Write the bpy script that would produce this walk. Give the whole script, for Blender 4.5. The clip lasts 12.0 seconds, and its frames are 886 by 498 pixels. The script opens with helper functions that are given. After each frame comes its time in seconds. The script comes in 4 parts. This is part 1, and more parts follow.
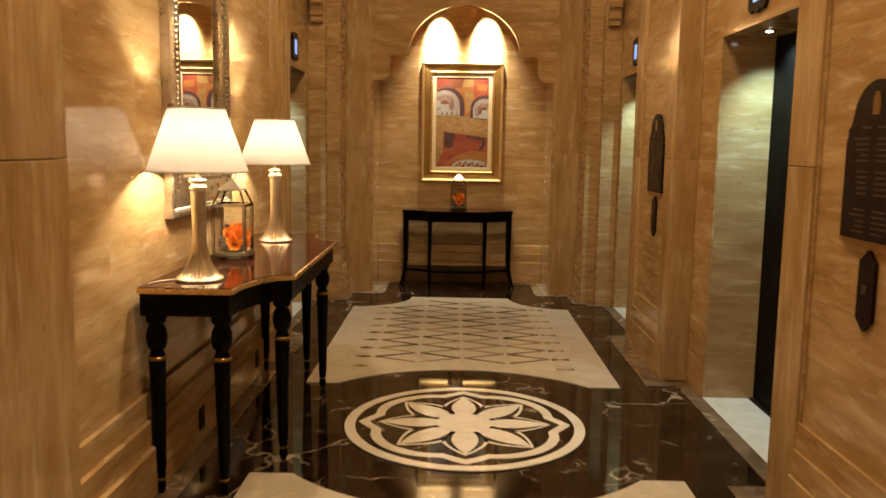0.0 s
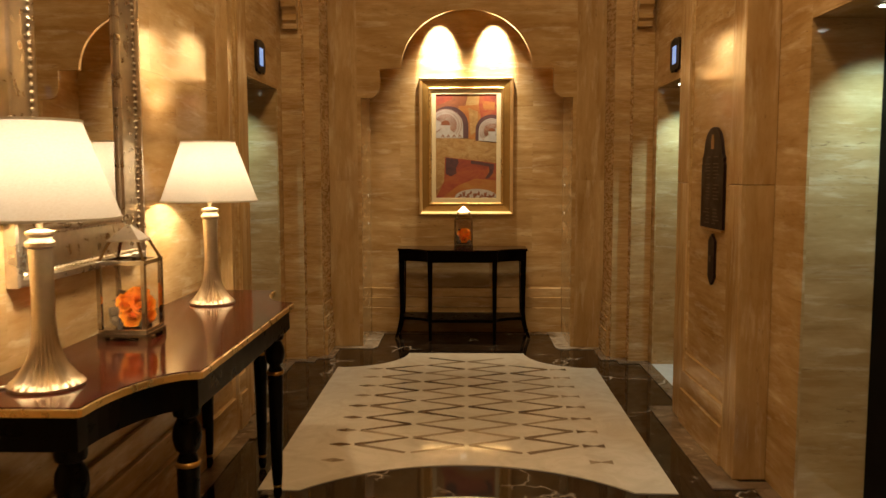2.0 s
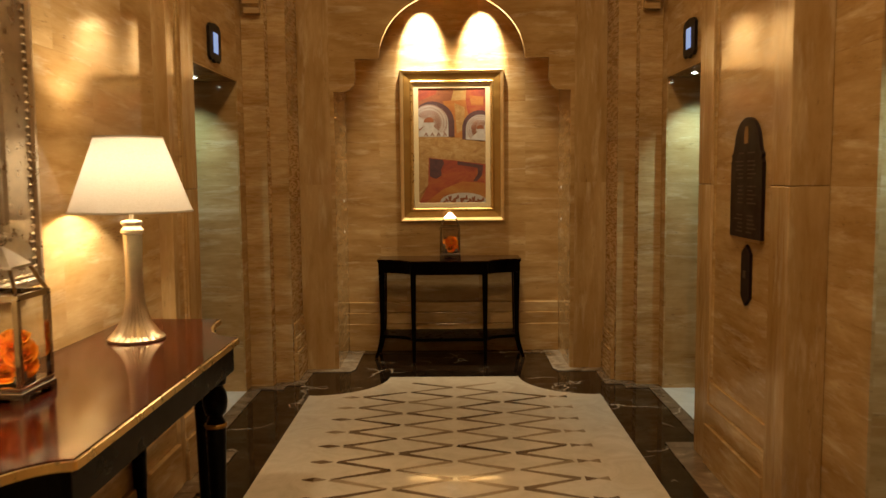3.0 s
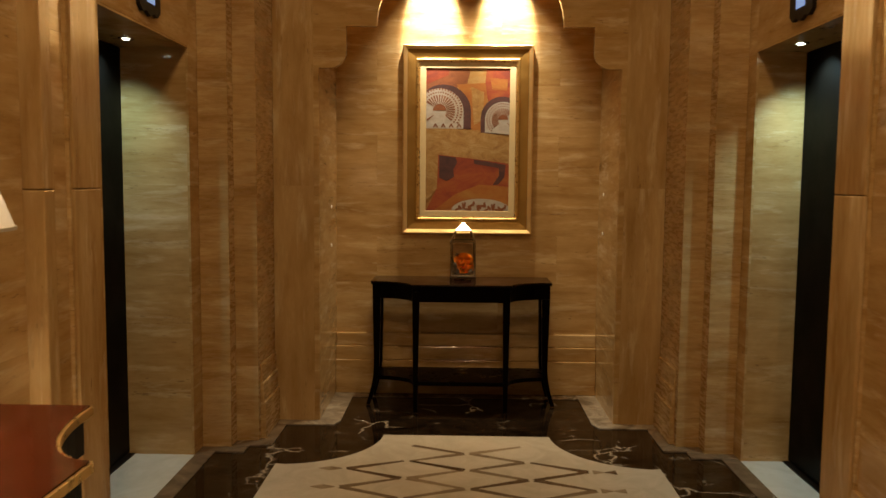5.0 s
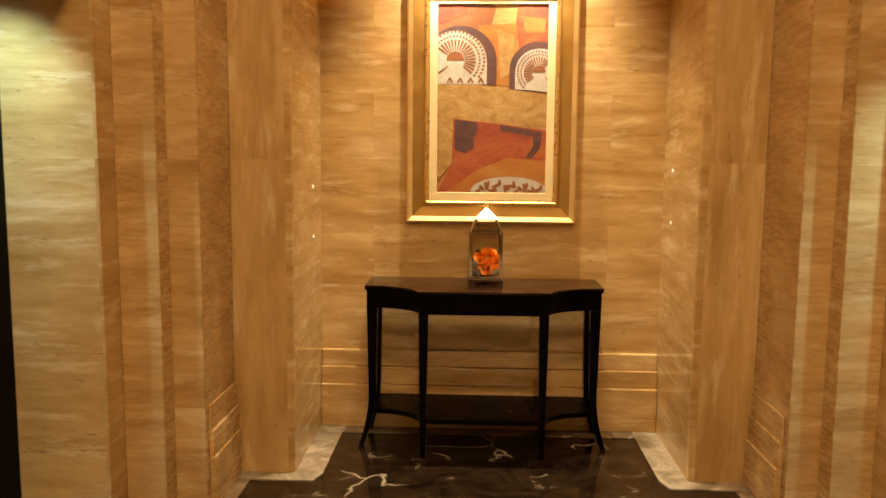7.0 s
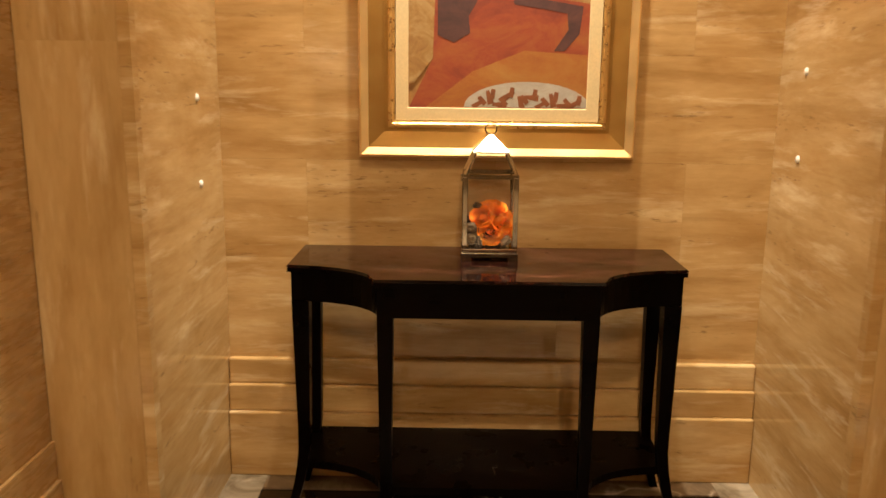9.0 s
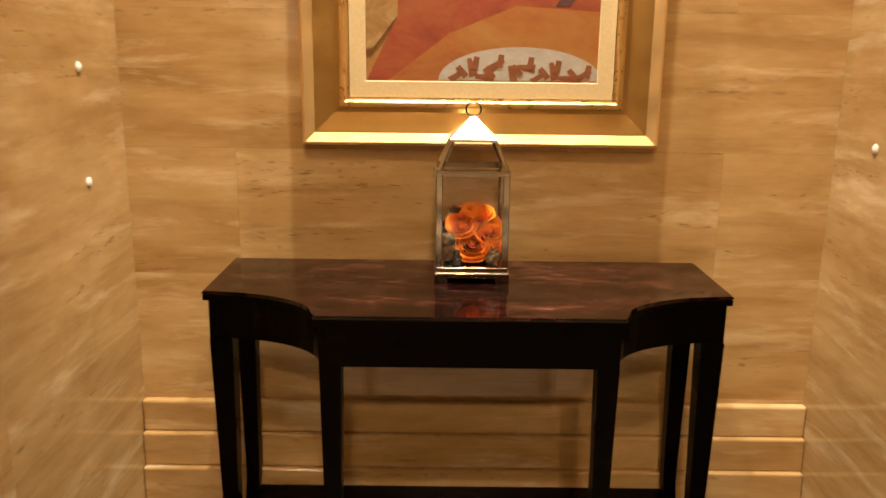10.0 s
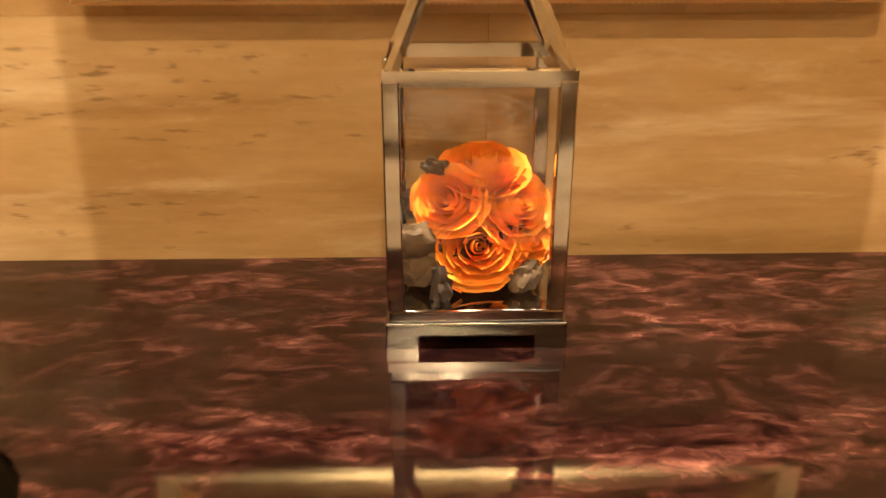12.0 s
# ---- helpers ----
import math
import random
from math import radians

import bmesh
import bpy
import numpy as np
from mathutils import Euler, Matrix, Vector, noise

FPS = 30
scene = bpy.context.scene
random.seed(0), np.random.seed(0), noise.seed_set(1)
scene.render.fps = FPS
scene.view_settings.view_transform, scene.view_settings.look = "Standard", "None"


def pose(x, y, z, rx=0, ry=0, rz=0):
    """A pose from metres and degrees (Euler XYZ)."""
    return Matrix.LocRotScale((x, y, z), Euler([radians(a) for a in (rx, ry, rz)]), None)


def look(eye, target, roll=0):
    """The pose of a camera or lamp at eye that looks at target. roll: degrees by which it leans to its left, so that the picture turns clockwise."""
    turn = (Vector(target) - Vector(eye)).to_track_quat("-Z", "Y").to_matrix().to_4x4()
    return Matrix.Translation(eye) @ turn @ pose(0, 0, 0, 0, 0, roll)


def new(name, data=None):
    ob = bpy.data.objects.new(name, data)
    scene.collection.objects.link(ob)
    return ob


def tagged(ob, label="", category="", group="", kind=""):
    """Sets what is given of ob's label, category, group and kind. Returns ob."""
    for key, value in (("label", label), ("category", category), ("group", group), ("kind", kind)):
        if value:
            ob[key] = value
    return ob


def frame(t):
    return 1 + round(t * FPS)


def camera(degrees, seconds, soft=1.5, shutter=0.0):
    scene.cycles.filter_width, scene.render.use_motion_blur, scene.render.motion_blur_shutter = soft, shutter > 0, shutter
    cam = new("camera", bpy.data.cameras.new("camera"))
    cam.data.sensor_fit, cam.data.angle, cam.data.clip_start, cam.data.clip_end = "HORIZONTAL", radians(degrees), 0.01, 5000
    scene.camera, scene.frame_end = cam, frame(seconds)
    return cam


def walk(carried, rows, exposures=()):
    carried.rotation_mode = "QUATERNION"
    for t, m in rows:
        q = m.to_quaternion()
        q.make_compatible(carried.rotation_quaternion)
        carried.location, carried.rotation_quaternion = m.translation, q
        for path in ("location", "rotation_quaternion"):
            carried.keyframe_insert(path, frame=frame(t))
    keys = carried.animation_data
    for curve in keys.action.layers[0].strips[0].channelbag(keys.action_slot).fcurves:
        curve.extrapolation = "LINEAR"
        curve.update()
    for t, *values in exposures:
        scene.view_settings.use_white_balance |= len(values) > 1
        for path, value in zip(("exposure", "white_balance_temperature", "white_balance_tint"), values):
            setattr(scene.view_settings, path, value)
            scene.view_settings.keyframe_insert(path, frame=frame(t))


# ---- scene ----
cam = camera(57.5, 12.0, shutter=0.5)
METRES, EYE, TILT, LEAN, TURN = 8.0, 1.5, 0.0, 0.0, 0.7
ROWS = [
    (0.0, 0.0, 0.0, 0.0, 0.11, -7.28, -0.9),
    (0.5, 0.0003, 0.0387, 0.0003, 0.61, -6.25, -0.26),
    (1.0, 0.0036, 0.0801, -0.0004, 0.8, -5.63, 0.29),
    (1.5, 0.0106, 0.1221, 0.0019, 0.82, -5.46, 0.2),
    (2.0, 0.0113, 0.1584, -0.0008, 0.91, -5.29, 0.09),
    (2.5, 0.0098, 0.2031, 0.0007, 0.38, -5.07, 0.33),
    (3.0, 0.0125, 0.249, -0.0015, -0.06, -5.08, 0.53),
    (5.0, 0.0078, 0.4178, -0.0023, 0.42, -4.89, -0.51),
    (5.5, 0.0067, 0.4535, -0.0041, 0.83, -5.09, -0.64),
    (6.0, 0.0049, 0.498, -0.003, 1.2, -5.59, -0.46),
    (6.5, 0.0048, 0.5414, -0.0045, 1.24, -6.16, -0.43),
    (7.0, 0.0056, 0.5789, -0.004, 1.48, -6.68, -0.51),
    (9.0, 0.0027, 0.782, -0.0177, 0.18, -11.82, -0.63),
    (9.5, 0.0043, 0.8194, -0.02, -0.21, -12.43, -0.65),
    (10.0, 0.0084, 0.8563, -0.0204, -0.69, -13.57, -0.67),
    (10.5, 0.0094, 0.8958, -0.025, -0.83, -15.53, -0.42),
    (11.0, 0.0081, 0.9314, -0.0291, -1.32, -18.74, -0.21),
    (11.5, 0.0104, 0.9682, -0.0312, -1.7, -20.26, -0.09),
    (12.0, 0.0132, 0.9964, -0.0362, -1.99, -22.99, 0.07),
]
walk(cam, [(t, pose(0, 0, EYE, TILT, LEAN, TURN) @ pose(METRES * x, METRES * y, METRES * z, 90 + pitch, roll, yaw)) for t, x, y, z, yaw, pitch, roll in ROWS],
     exposures=[(0.0, 0.31, 6050, 10), (2.5, -0.05, 6650, 10), (3.2, -0.12, 6800, 10), (4.8, -0.32, 6750, 10), (5.5, 0.0, 6800, 10), (6.0, 0.94, 6850, 10), (6.5, 1.0, 7050, 10), (7.2, 1.12, 7100, 10), (9.0, 1.14, 6150, 10), (10.0, 1.15, 6050, 10), (11.0, 1.20, 6100, 10), (11.5, 1.58, 6050, 10), (12.0, 1.77, 6000, 10)])

# ---- world, lamps ----
XC = 0.08            # the lobby's middle line
CEIL = 4.8
WARM, COOL = (1.0, 0.70, 0.375), (0.56, 0.92, 1.0)
world = bpy.data.worlds.new("world")
world.use_nodes = True
world.node_tree.nodes["Background"].inputs[0].default_value = (1.0, 0.8, 0.6, 1)
world.node_tree.nodes["Background"].inputs[1].default_value = 0.0
scene.world = world


def lamp(kind, place, watts, colour, target=None, size=0.05, angle=60, blend=0.4):
    data = bpy.data.lights.new("lamp", kind)
    data.energy, data.color = watts, colour
    if kind == "SPOT":
        data.spot_size, data.spot_blend, data.shadow_soft_size = radians(angle), blend, size
    elif kind == "AREA":
        data.size = size
    else:
        data.shadow_soft_size = size
    ob = new("lamp", data)
    ob.matrix_world = look(place, target) if target else pose(*place)
    return ob


PICTURE_SPOTS = [(XC - 0.25, 8.63, 3.07), (XC + 0.25, 8.63, 3.07)]
for p in PICTURE_SPOTS:
    lamp("SPOT", p, 150, (1.0, 0.83, 0.58), (p[0], 8.98, 0.0), 0.03, 74, 1.0)      # wide spill
    lamp("SPOT", p, 330, (1.0, 0.90, 0.74), (p[0], 8.9, 2.63), 0.015, 42, 0.6)      # hot core on the wall
LIFTS = [(1, 3.74, 4.80, 1.765), (1, 6.50, 7.57, 1.71), (-1, 6.50, 7.54, 1.81)]
for s, a, b, d in LIFTS:
    lamp("SPOT", (XC + s * (d - 0.13), b - 0.26, 2.128), 48 if s > 0 else 30, COOL, (XC + s * (d + 0.40), b - 0.24, 0), 0.02, 118, 1.0)
TABLE_LAMPS = [(-1.095, 3.45), (-1.085, 4.90)]
for x, y in TABLE_LAMPS:
    lamp("POINT", (x, y, 1.50), 27, (1.0, 0.83, 0.59), None, 0.03)
DOWNLIGHTS = [(XC + sx, y) for y in (2.0, 4.9, 7.3) for sx in (-0.19, 0.19)]
for x, y in DOWNLIGHTS:
    lamp("SPOT", (x, y, CEIL - 0.03), 10 if y > 7 else (165 if y < 3 else 108) if x > XC else 76, WARM, (x, y, 0), 0.05, 165, 0.6)

# ---- materials ----


def shader(name, rough=0.5, metal=0.0, colour=(0.8, 0.8, 0.8), coat=0.0):
    m = bpy.data.materials.new(name)
    m.use_nodes = True
    b = m.node_tree.nodes["Principled BSDF"]
    b.inputs["Base Color"].default_value = (*colour, 1)
    b.inputs["Roughness"].default_value = rough
    b.inputs["Metallic"].default_value = metal
    b.inputs["Coat Weight"].default_value = coat
    b.inputs["Coat Roughness"].default_value = 0.06
    return m, m.node_tree.nodes, m.node_tree.links, b


def coords(n, l, scale, random_shift=7.0):
    tc, info, mul, add, mp = (n.new(k) for k in ("ShaderNodeTexCoord", "ShaderNodeObjectInfo", "ShaderNodeMath", "ShaderNodeVectorMath", "ShaderNodeMapping"))
    mul.operation, mul.inputs[1].default_value = "MULTIPLY", random_shift
    l.new(info.outputs["Random"], mul.inputs[0])
    l.new(tc.outputs["Object"], add.inputs[0])
    l.new(mul.outputs[0], add.inputs[1])
    mp.inputs["Scale"].default_value = scale
    l.new(add.outputs[0], mp.inputs["Vector"])
    return mp.outputs[0]


def noise_tex(n, l, vec, scale, detail=4, rough=0.55, distort=0.0):
    t = n.new("ShaderNodeTexNoise")
    t.inputs["Scale"].default_value, t.inputs["Detail"].default_value = scale, detail
    t.inputs["Roughness"].default_value, t.inputs["Distortion"].default_value = rough, distort
    l.new(vec, t.inputs["Vector"])
    return t.outputs["Fac"]


def ramp(n, l, fac, stops):
    r = n.new("ShaderNodeValToRGB")
    e = r.color_ramp.elements
    while len(e) < len(stops):
        e.new(0.5)
    for el, (p, c) in zip(e, stops):
        el.position, el.color = p, (*c, 1) if len(c) == 3 else c
    l.new(fac, r.inputs[0])
    return r.outputs[0]


def blend(n, l, a, b, fac, mode="MIX"):
    m = n.new("ShaderNodeMix")
    m.data_type, m.blend_type = "RGBA", mode
    if isinstance(fac, float):
        m.inputs[0].default_value = fac
    else:
        l.new(fac, m.inputs[0])
    for s, v in ((6, a), (7, b)):
        if isinstance(v, tuple):
            m.inputs[s].default_value = (*v, 1)
        else:
            l.new(v, m.inputs[s])
    return m.outputs[2]


def bump(n, l, b, height, strength, distance=0.002):
    u = n.new("ShaderNodeBump")
    u.inputs["Strength"].default_value, u.inputs["Distance"].default_value = strength, distance
    l.new(height, u.inputs["Height"])
    l.new(u.outputs[0], b.inputs["Normal"])


def travertine(name, scale, rough=0.16, tone=1.0):
    """Banded stone; the largest entry of scale says across which axis the beds lie."""
    m, n, l, b = shader(name, rough)
    across = max(scale)
    at = lambda wide, thin: coords(n, l, tuple(thin if q == across else wide for q in scale))
    beds = noise_tex(n, l, coords(n, l, scale), 1.5, 9, 0.62, 0.25)
    base = ramp(n, l, beds, [(0.28, (0.40 * tone, 0.245 * tone, 0.098 * tone)), (0.43, (0.49 * tone, 0.322 * tone, 0.142 * tone)),
                             (0.56, (0.55 * tone, 0.380 * tone, 0.182 * tone)), (0.70, (0.64 * tone, 0.475 * tone, 0.26 * tone))])
    streak = noise_tex(n, l, at(1.5, 17.0), 1.0, 9, 0.62, 0.22)
    col = blend(n, l, base, ramp(n, l, streak, [(0.34, (0.60, 0.50, 0.36)), (0.47, (0.93, 0.90, 0.85)), (0.60, (1, 1, 1))]), 0.40, "MULTIPLY")
    cloud = noise_tex(n, l, at(1.6, 3.6), 1.0, 6, 0.62, 0.8)
    col = blend(n, l, col, ramp(n, l, cloud, [(0.35, (0.76, 0.67, 0.53)), (0.62, (1, 1, 1))]), 0.72, "MULTIPLY")
    fine = noise_tex(n, l, at(9.0, 60.0), 1.0, 6, 0.70, 0.3)
    col = blend(n, l, col, ramp(n, l, fine, [(0.34, (0.62, 0.54, 0.42)), (0.58, (1, 1, 1))]), 0.20, "MULTIPLY")
    info = n.new("ShaderNodeObjectInfo")
    col = blend(n, l, col, ramp(n, l, info.outputs["Random"], [(0.0, (0.88, 0.84, 0.78)), (1.0, (1, 1, 1))]), 0.3, "MULTIPLY")
    pale = ramp(n, l, noise_tex(n, l, at(2.4, 15.0), 1.0, 8, 0.66, 0.3), [(0.54, (0, 0, 0)), (0.72, (0.50, 0.50, 0.50))])
    col = blend(n, l, col, (0.80 * tone, 0.68 * tone, 0.47 * tone), pale)
    pits = noise_tex(n, l, at(22.0, 110.0), 1.0, 3, 0.6, 0.2)
    pit = ramp(n, l, pits, [(0.58, (0, 0, 0)), (0.68, (0.60, 0.60, 0.60))])
    rows = ramp(n, l, noise_tex(n, l, at(1.4, 16.0), 1.0, 4, 0.6, 0.2), [(0.54, (0, 0, 0)), (0.62, (1, 1, 1))])
    pit = blend(n, l, pit, rows, 1.0, "MULTIPLY")
    col = blend(n, l, col, (0.17, 0.10, 0.045), pit)
    l.new(col, b.inputs["Base Color"])
    l.new(ramp(n, l, fine, [(0.3, (rough * 0.7,) * 3), (0.8, (rough * 1.6,) * 3)]), b.inputs["Roughness"])
    bump(n, l, b, fine, 0.03)
    return m


STONE = travertine("travertine_level", (1.3, 1.3, 6.5), 0.115)
STONE_BAY = travertine("travertine_bay", (1.3, 1.3, 6.5), 0.09)
STONE_JAMB = travertine("travertine_honed", (1.3, 1.3, 6.5), 0.26)
STONE_UP = travertine("travertine_upright", (5.0, 5.0, 0.9), 0.19, 0.96)
STONE_SIDE = travertine("travertine_polished", (1.3, 1.3, 6.0), 0.06)


def marble(name, dark, mid, vein, veins=0.5, rough=0.045):
    m, n, l, b = shader(name, rough)
    v = coords(n, l, (1, 1, 1), random_shift=3.0)
    cloud = noise_tex(n, l, v, 5.0, 8, 0.65, 1.2)
    col = ramp(n, l, cloud, [(0.35, dark), (0.62, mid), (0.75, tuple(0.5 * (a + c) for a, c in zip(mid, vein)))])
    warp = n.new("ShaderNodeTexNoise")
    warp.inputs["Scale"].default_value, warp.inputs["Detail"].default_value = 3.0, 5
    l.new(v, warp.inputs["Vector"])
    vv = n.new("ShaderNodeMix")
    vv.data_type, vv.inputs[0].default_value = "VECTOR", 0.35
    l.new(v, vv.inputs[4])
    l.new(warp.outputs["Color"], vv.inputs[5])
    vor = n.new("ShaderNodeTexVoronoi")
    vor.feature, vor.inputs["Scale"].default_value = "DISTANCE_TO_EDGE", 3.2
    l.new(vv.outputs[1], vor.inputs["Vector"])
    line = ramp(n, l, vor.outputs["Distance"], [(0.0, (1, 1, 1)), (0.012, (0.3, 0.3, 0.3)), (0.03, (0, 0, 0))])
    broken = ramp(n, l, noise_tex(n, l, v, 2.4, 2), [(0.5, (0, 0, 0)), (0.62, (veins,) * 3)])
    mask = blend(n, l, line, broken, 1.0, "MULTIPLY")
    col = blend(n, l, col, vein, mask)
    l.new(col, b.inputs["Base Color"])
    return m


EMPERADOR = marble("emperador_dark", (0.0035, 0.0020, 0.0012), (0.024, 0.0135, 0.007), (0.50, 0.40, 0.28), 0.9)
EMPERADOR.node_tree.nodes["Principled BSDF"].inputs["Specular IOR Level"].default_value = 0.34
NICHE_PALE = marble("niche_border_marble", (0.15, 0.115, 0.075), (0.40, 0.34, 0.26), (0.10, 0.07, 0.04), 0.7, 0.06)
EMPERADOR_PALE = marble("emperador_pale", (0.11, 0.077, 0.048), (0.21, 0.15, 0.096), (0.6, 0.5, 0.38), 0.8, 0.09)
CREAM = marble("cream_marble", (0.52, 0.445, 0.325), (0.62, 0.54, 0.41), (0.42, 0.34, 0.23), 0.15, 0.055)
CREAM_WHITE = marble("ivory_marble", (0.74, 0.67, 0.53), (0.84, 0.78, 0.65), (0.5, 0.4, 0.27), 0.15, 0.05)
THRESHOLD = marble("threshold_stone", (0.62, 0.62, 0.55), (0.72, 0.72, 0.66), (0.5, 0.5, 0.42), 0.1, 0.15)


def plain(name, colour, rough=0.4, metal=0.0, vary=0.25, scale=30.0, coat=0.0, relief=0.0, spec=0.5):
    m, n, l, b = shader(name, rough, metal, colour, coat)
    b.inputs["Specular IOR Level"].default_value = spec
    v = coords(n, l, (1, 1, 1))
    f = noise_tex(n, l, v, scale, 5)
    dark = tuple(c * (1 - vary) for c in colour)
    l.new(ramp(n, l, f, [(0.3, dark), (0.7, colour)]), b.inputs["Base Color"])
    l.new(ramp(n, l, f, [(0.3, (rough * 0.8,) * 3), (0.7, (min(1, rough * 1.25),) * 3)]), b.inputs["Roughness"])
    if relief:
        bump(n, l, b, f, relief)
    return m


PLASTER = plain("ceiling_paint", (0.72, 0.62, 0.46), 0.7)
BLACK_LACQUER = plain("black_lacquer", (0.0028, 0.0021, 0.0016), 0.30, 0, 0.3, 12, 0.0, 0.0, 0.08)
GOLD = plain("gold_leaf", (0.72, 0.47, 0.17), 0.30, 0.9, 0.18, 40, 0, 0.01)
GOLD_DARK = plain("gold_leaf_dull", (0.38, 0.215, 0.055), 0.36, 0.8, 0.12, 14, 0, 0.01)
SILVER = plain("champagne_silver", (0.62, 0.53, 0.40), 0.30, 0.9, 0.3, 20, 0, 0.05)
PEWTER = plain("dark_nickel", (0.26, 0.235, 0.205), 0.16, 1.0, 0.2, 12)
CHROME = plain("polished_nickel", (0.54, 0.51, 0.47), 0.07, 1.0, 0.15, 8)
NICKEL = plain("brushed_nickel", (0.74, 0.70, 0.64), 0.33, 1.0, 0.12, 60, 0, 0.05)
BRONZE = plain("dark_bronze", (0.016, 0.011, 0.008), 0.45, 0.0, 0.4, 6, 0, 0, 0.12)
DOOR_MAT = plain("lift_door_bronze", (0.0024, 0.0016, 0.0011), 0.5, 0.0, 0.4, 3, 0, 0, 0.06)

# ---- building helpers ----


def link(name, bm, material, smooth=False):
    me = bpy.data.meshes.new(name)
    bmesh.ops.recalc_face_normals(bm, faces=bm.faces)
    if smooth:
        for f in bm.faces:
            f.smooth = True
    bm.to_mesh(me)
    bm.free()
    me.materials.append(material)
    if smooth:
        me.set_sharp_from_angle(angle=radians(40))
    return new(name, me)


def part(name, bm, material, parent, label="", smooth=False):
    ob = link(name, bm, material, smooth)
    ob.parent = parent
    return tagged(ob, label)


def thing(name, place, label, category, group="", kind="", turn=0):
    ob = new(name)
    ob.matrix_world = pose(*place, 0, 0, turn)
    ob.empty_display_size = 0.1
    return tagged(ob, label, category, group, kind)


def box(bm, x0, x1, y0, y1, z0, z1, bevel=0.0):
    r = bmesh.ops.create_cube(bm, size=1.0)
    for v in r["verts"]:
        v.co = Vector(((x0 + x1) / 2 + v.co.x * (x1 - x0), (y0 + y1) / 2 + v.co.y * (y1 - y0), (z0 + z1) / 2 + v.co.z * (z1 - z0)))
    if bevel:
        bmesh.ops.bevel(bm, geom=list({e for v in r["verts"] for e in v.link_edges}), offset=bevel, segments=2, affect="EDGES", profile=0.5)
    return bm


def a_box(*args, bevel=0.0):
    return box(bmesh.new(), *args, bevel=bevel)


def prism(points, lo, hi, axis="z", bm=None):
    """A flat outline carried from lo to hi along an axis."""
    bm = bm or bmesh.new()
    put = {"z": lambda a, b, c: (a, b, c), "y": lambda a, b, c: (a, c, b), "x": lambda a, b, c: (c, a, b)}[axis]
    low = [bm.verts.new(put(a, b, lo)) for a, b in points]
    top = [bm.verts.new(put(a, b, hi)) for a, b in points]
    bm.faces.new(low)
    bm.faces.new(top)
    for i in range(len(points)):
        j = (i + 1) % len(points)
        bm.faces.new((low[i], low[j], top[j], top[i]))
    return bm


def lathe(profile, segs=24, flutes=0, depth=0.0, span=(0, 0), bm=None, at=(0, 0)):
    """Radius and height pairs turned about z; flutes cut in between two heights."""
    bm = bm or bmesh.new()
    rings = []
    for r, z in profile:
        ring = []
        for i in range(segs):
            a = 2 * math.pi * i / segs
            k = r
            if flutes and span[0] <= z <= span[1]:
                k = r * (1 - depth * (0.5 - 0.5 * math.cos(a * flutes)))
            ring.append(bm.verts.new((at[0] + k * math.cos(a), at[1] + k * math.sin(a), z)))
        rings.append(ring)
    for a, b in zip(rings, rings[1:]):
        for i in range(segs):
            j = (i + 1) % segs
            bm.faces.new((a[i], a[j], b[j], b[i]))
    bm.faces.new(rings[0])
    bm.faces.new(rings[-1])
    return bm


def bar(bm, p, q, w, h=None):
    """A square bar from p to q."""
    h = h or w
    p, q = Vector(p), Vector(q)
    d = (q - p).normalized()
    side = d.cross(Vector((0, 0, 1)))
    if side.length < 0.01:
        side = Vector((1, 0, 0))
    side.normalize()
    up = side.cross(d)
    ring = [[bm.verts.new(c + side * (a * w / 2) + up * (b * h / 2)) for a, b in ((-1, -1), (1, -1), (1, 1), (-1, 1))] for c in (p, q)]
    bm.faces.new(ring[0])
    bm.faces.new(ring[1])
    for i in range(4):
        bm.faces.new((ring[0][i], ring[0][(i + 1) % 4], ring[1][(i + 1) % 4], ring[1][i]))
    return bm


def arc(cx, cy, r, a0, a1, n, ry=None):
    ry = r if ry is None else ry
    return [(cx + r * math.cos(radians(a0 + (a1 - a0) * i / n)), cy + ry * math.sin(radians(a0 + (a1 - a0) * i / n))) for i in range(n + 1)]


# ---- floor ----
def structure(name, bm, material, label, category):
    return tagged(link(name, bm, material), label, category, kind="structure")


floor = structure("floor", a_box(-2.4, 2.6, -2.6, 9.2, -0.2, -0.006), EMPERADOR, "polished dark brown marble floor with pale veins", "floor")
ceiling = structure("ceiling", a_box(-2.4, 2.6, -2.6, 9.2, CEIL, CEIL + 0.15), PLASTER, "plain cream painted ceiling high over the lobby", "ceiling")

# ---- walls ----
SLAB = 0.012
GAP = 0.0004


def clad(parent, axis, pos, out, a0, a1, zs, cuts, material, jog=0.0):
    """Thin stone slabs on a wall: axis is the wall's normal, out the way it faces, pos its finished face."""
    for k, (z0, z1) in enumerate(zip(zs, zs[1:])):
        marks = sorted({a0, a1, *[c + (jog if k % 2 else 0) for c in cuts if a0 + 0.06 < c + (jog if k % 2 else 0) < a1 - 0.06]})
        for b0, b1 in zip(marks, marks[1:]):
            lo, hi = sorted((pos, pos - out * SLAB))
            g = GAP / 2
            if axis == "x":
                bm = a_box(lo, hi, b0 + g, b1 - g, z0 + g, z1 - g)
            else:
                bm = a_box(b0 + g, b1 - g, lo, hi, z0 + g, z1 - g)
            part("slab", bm, material, parent)


ROWS_Z = [0.0, 0.43, 0.935, 1.44, 1.945, 2.45, 3.2, 4.0, CEIL]
W = 1.46             # lift walls
OUT = 2.0            # outer face


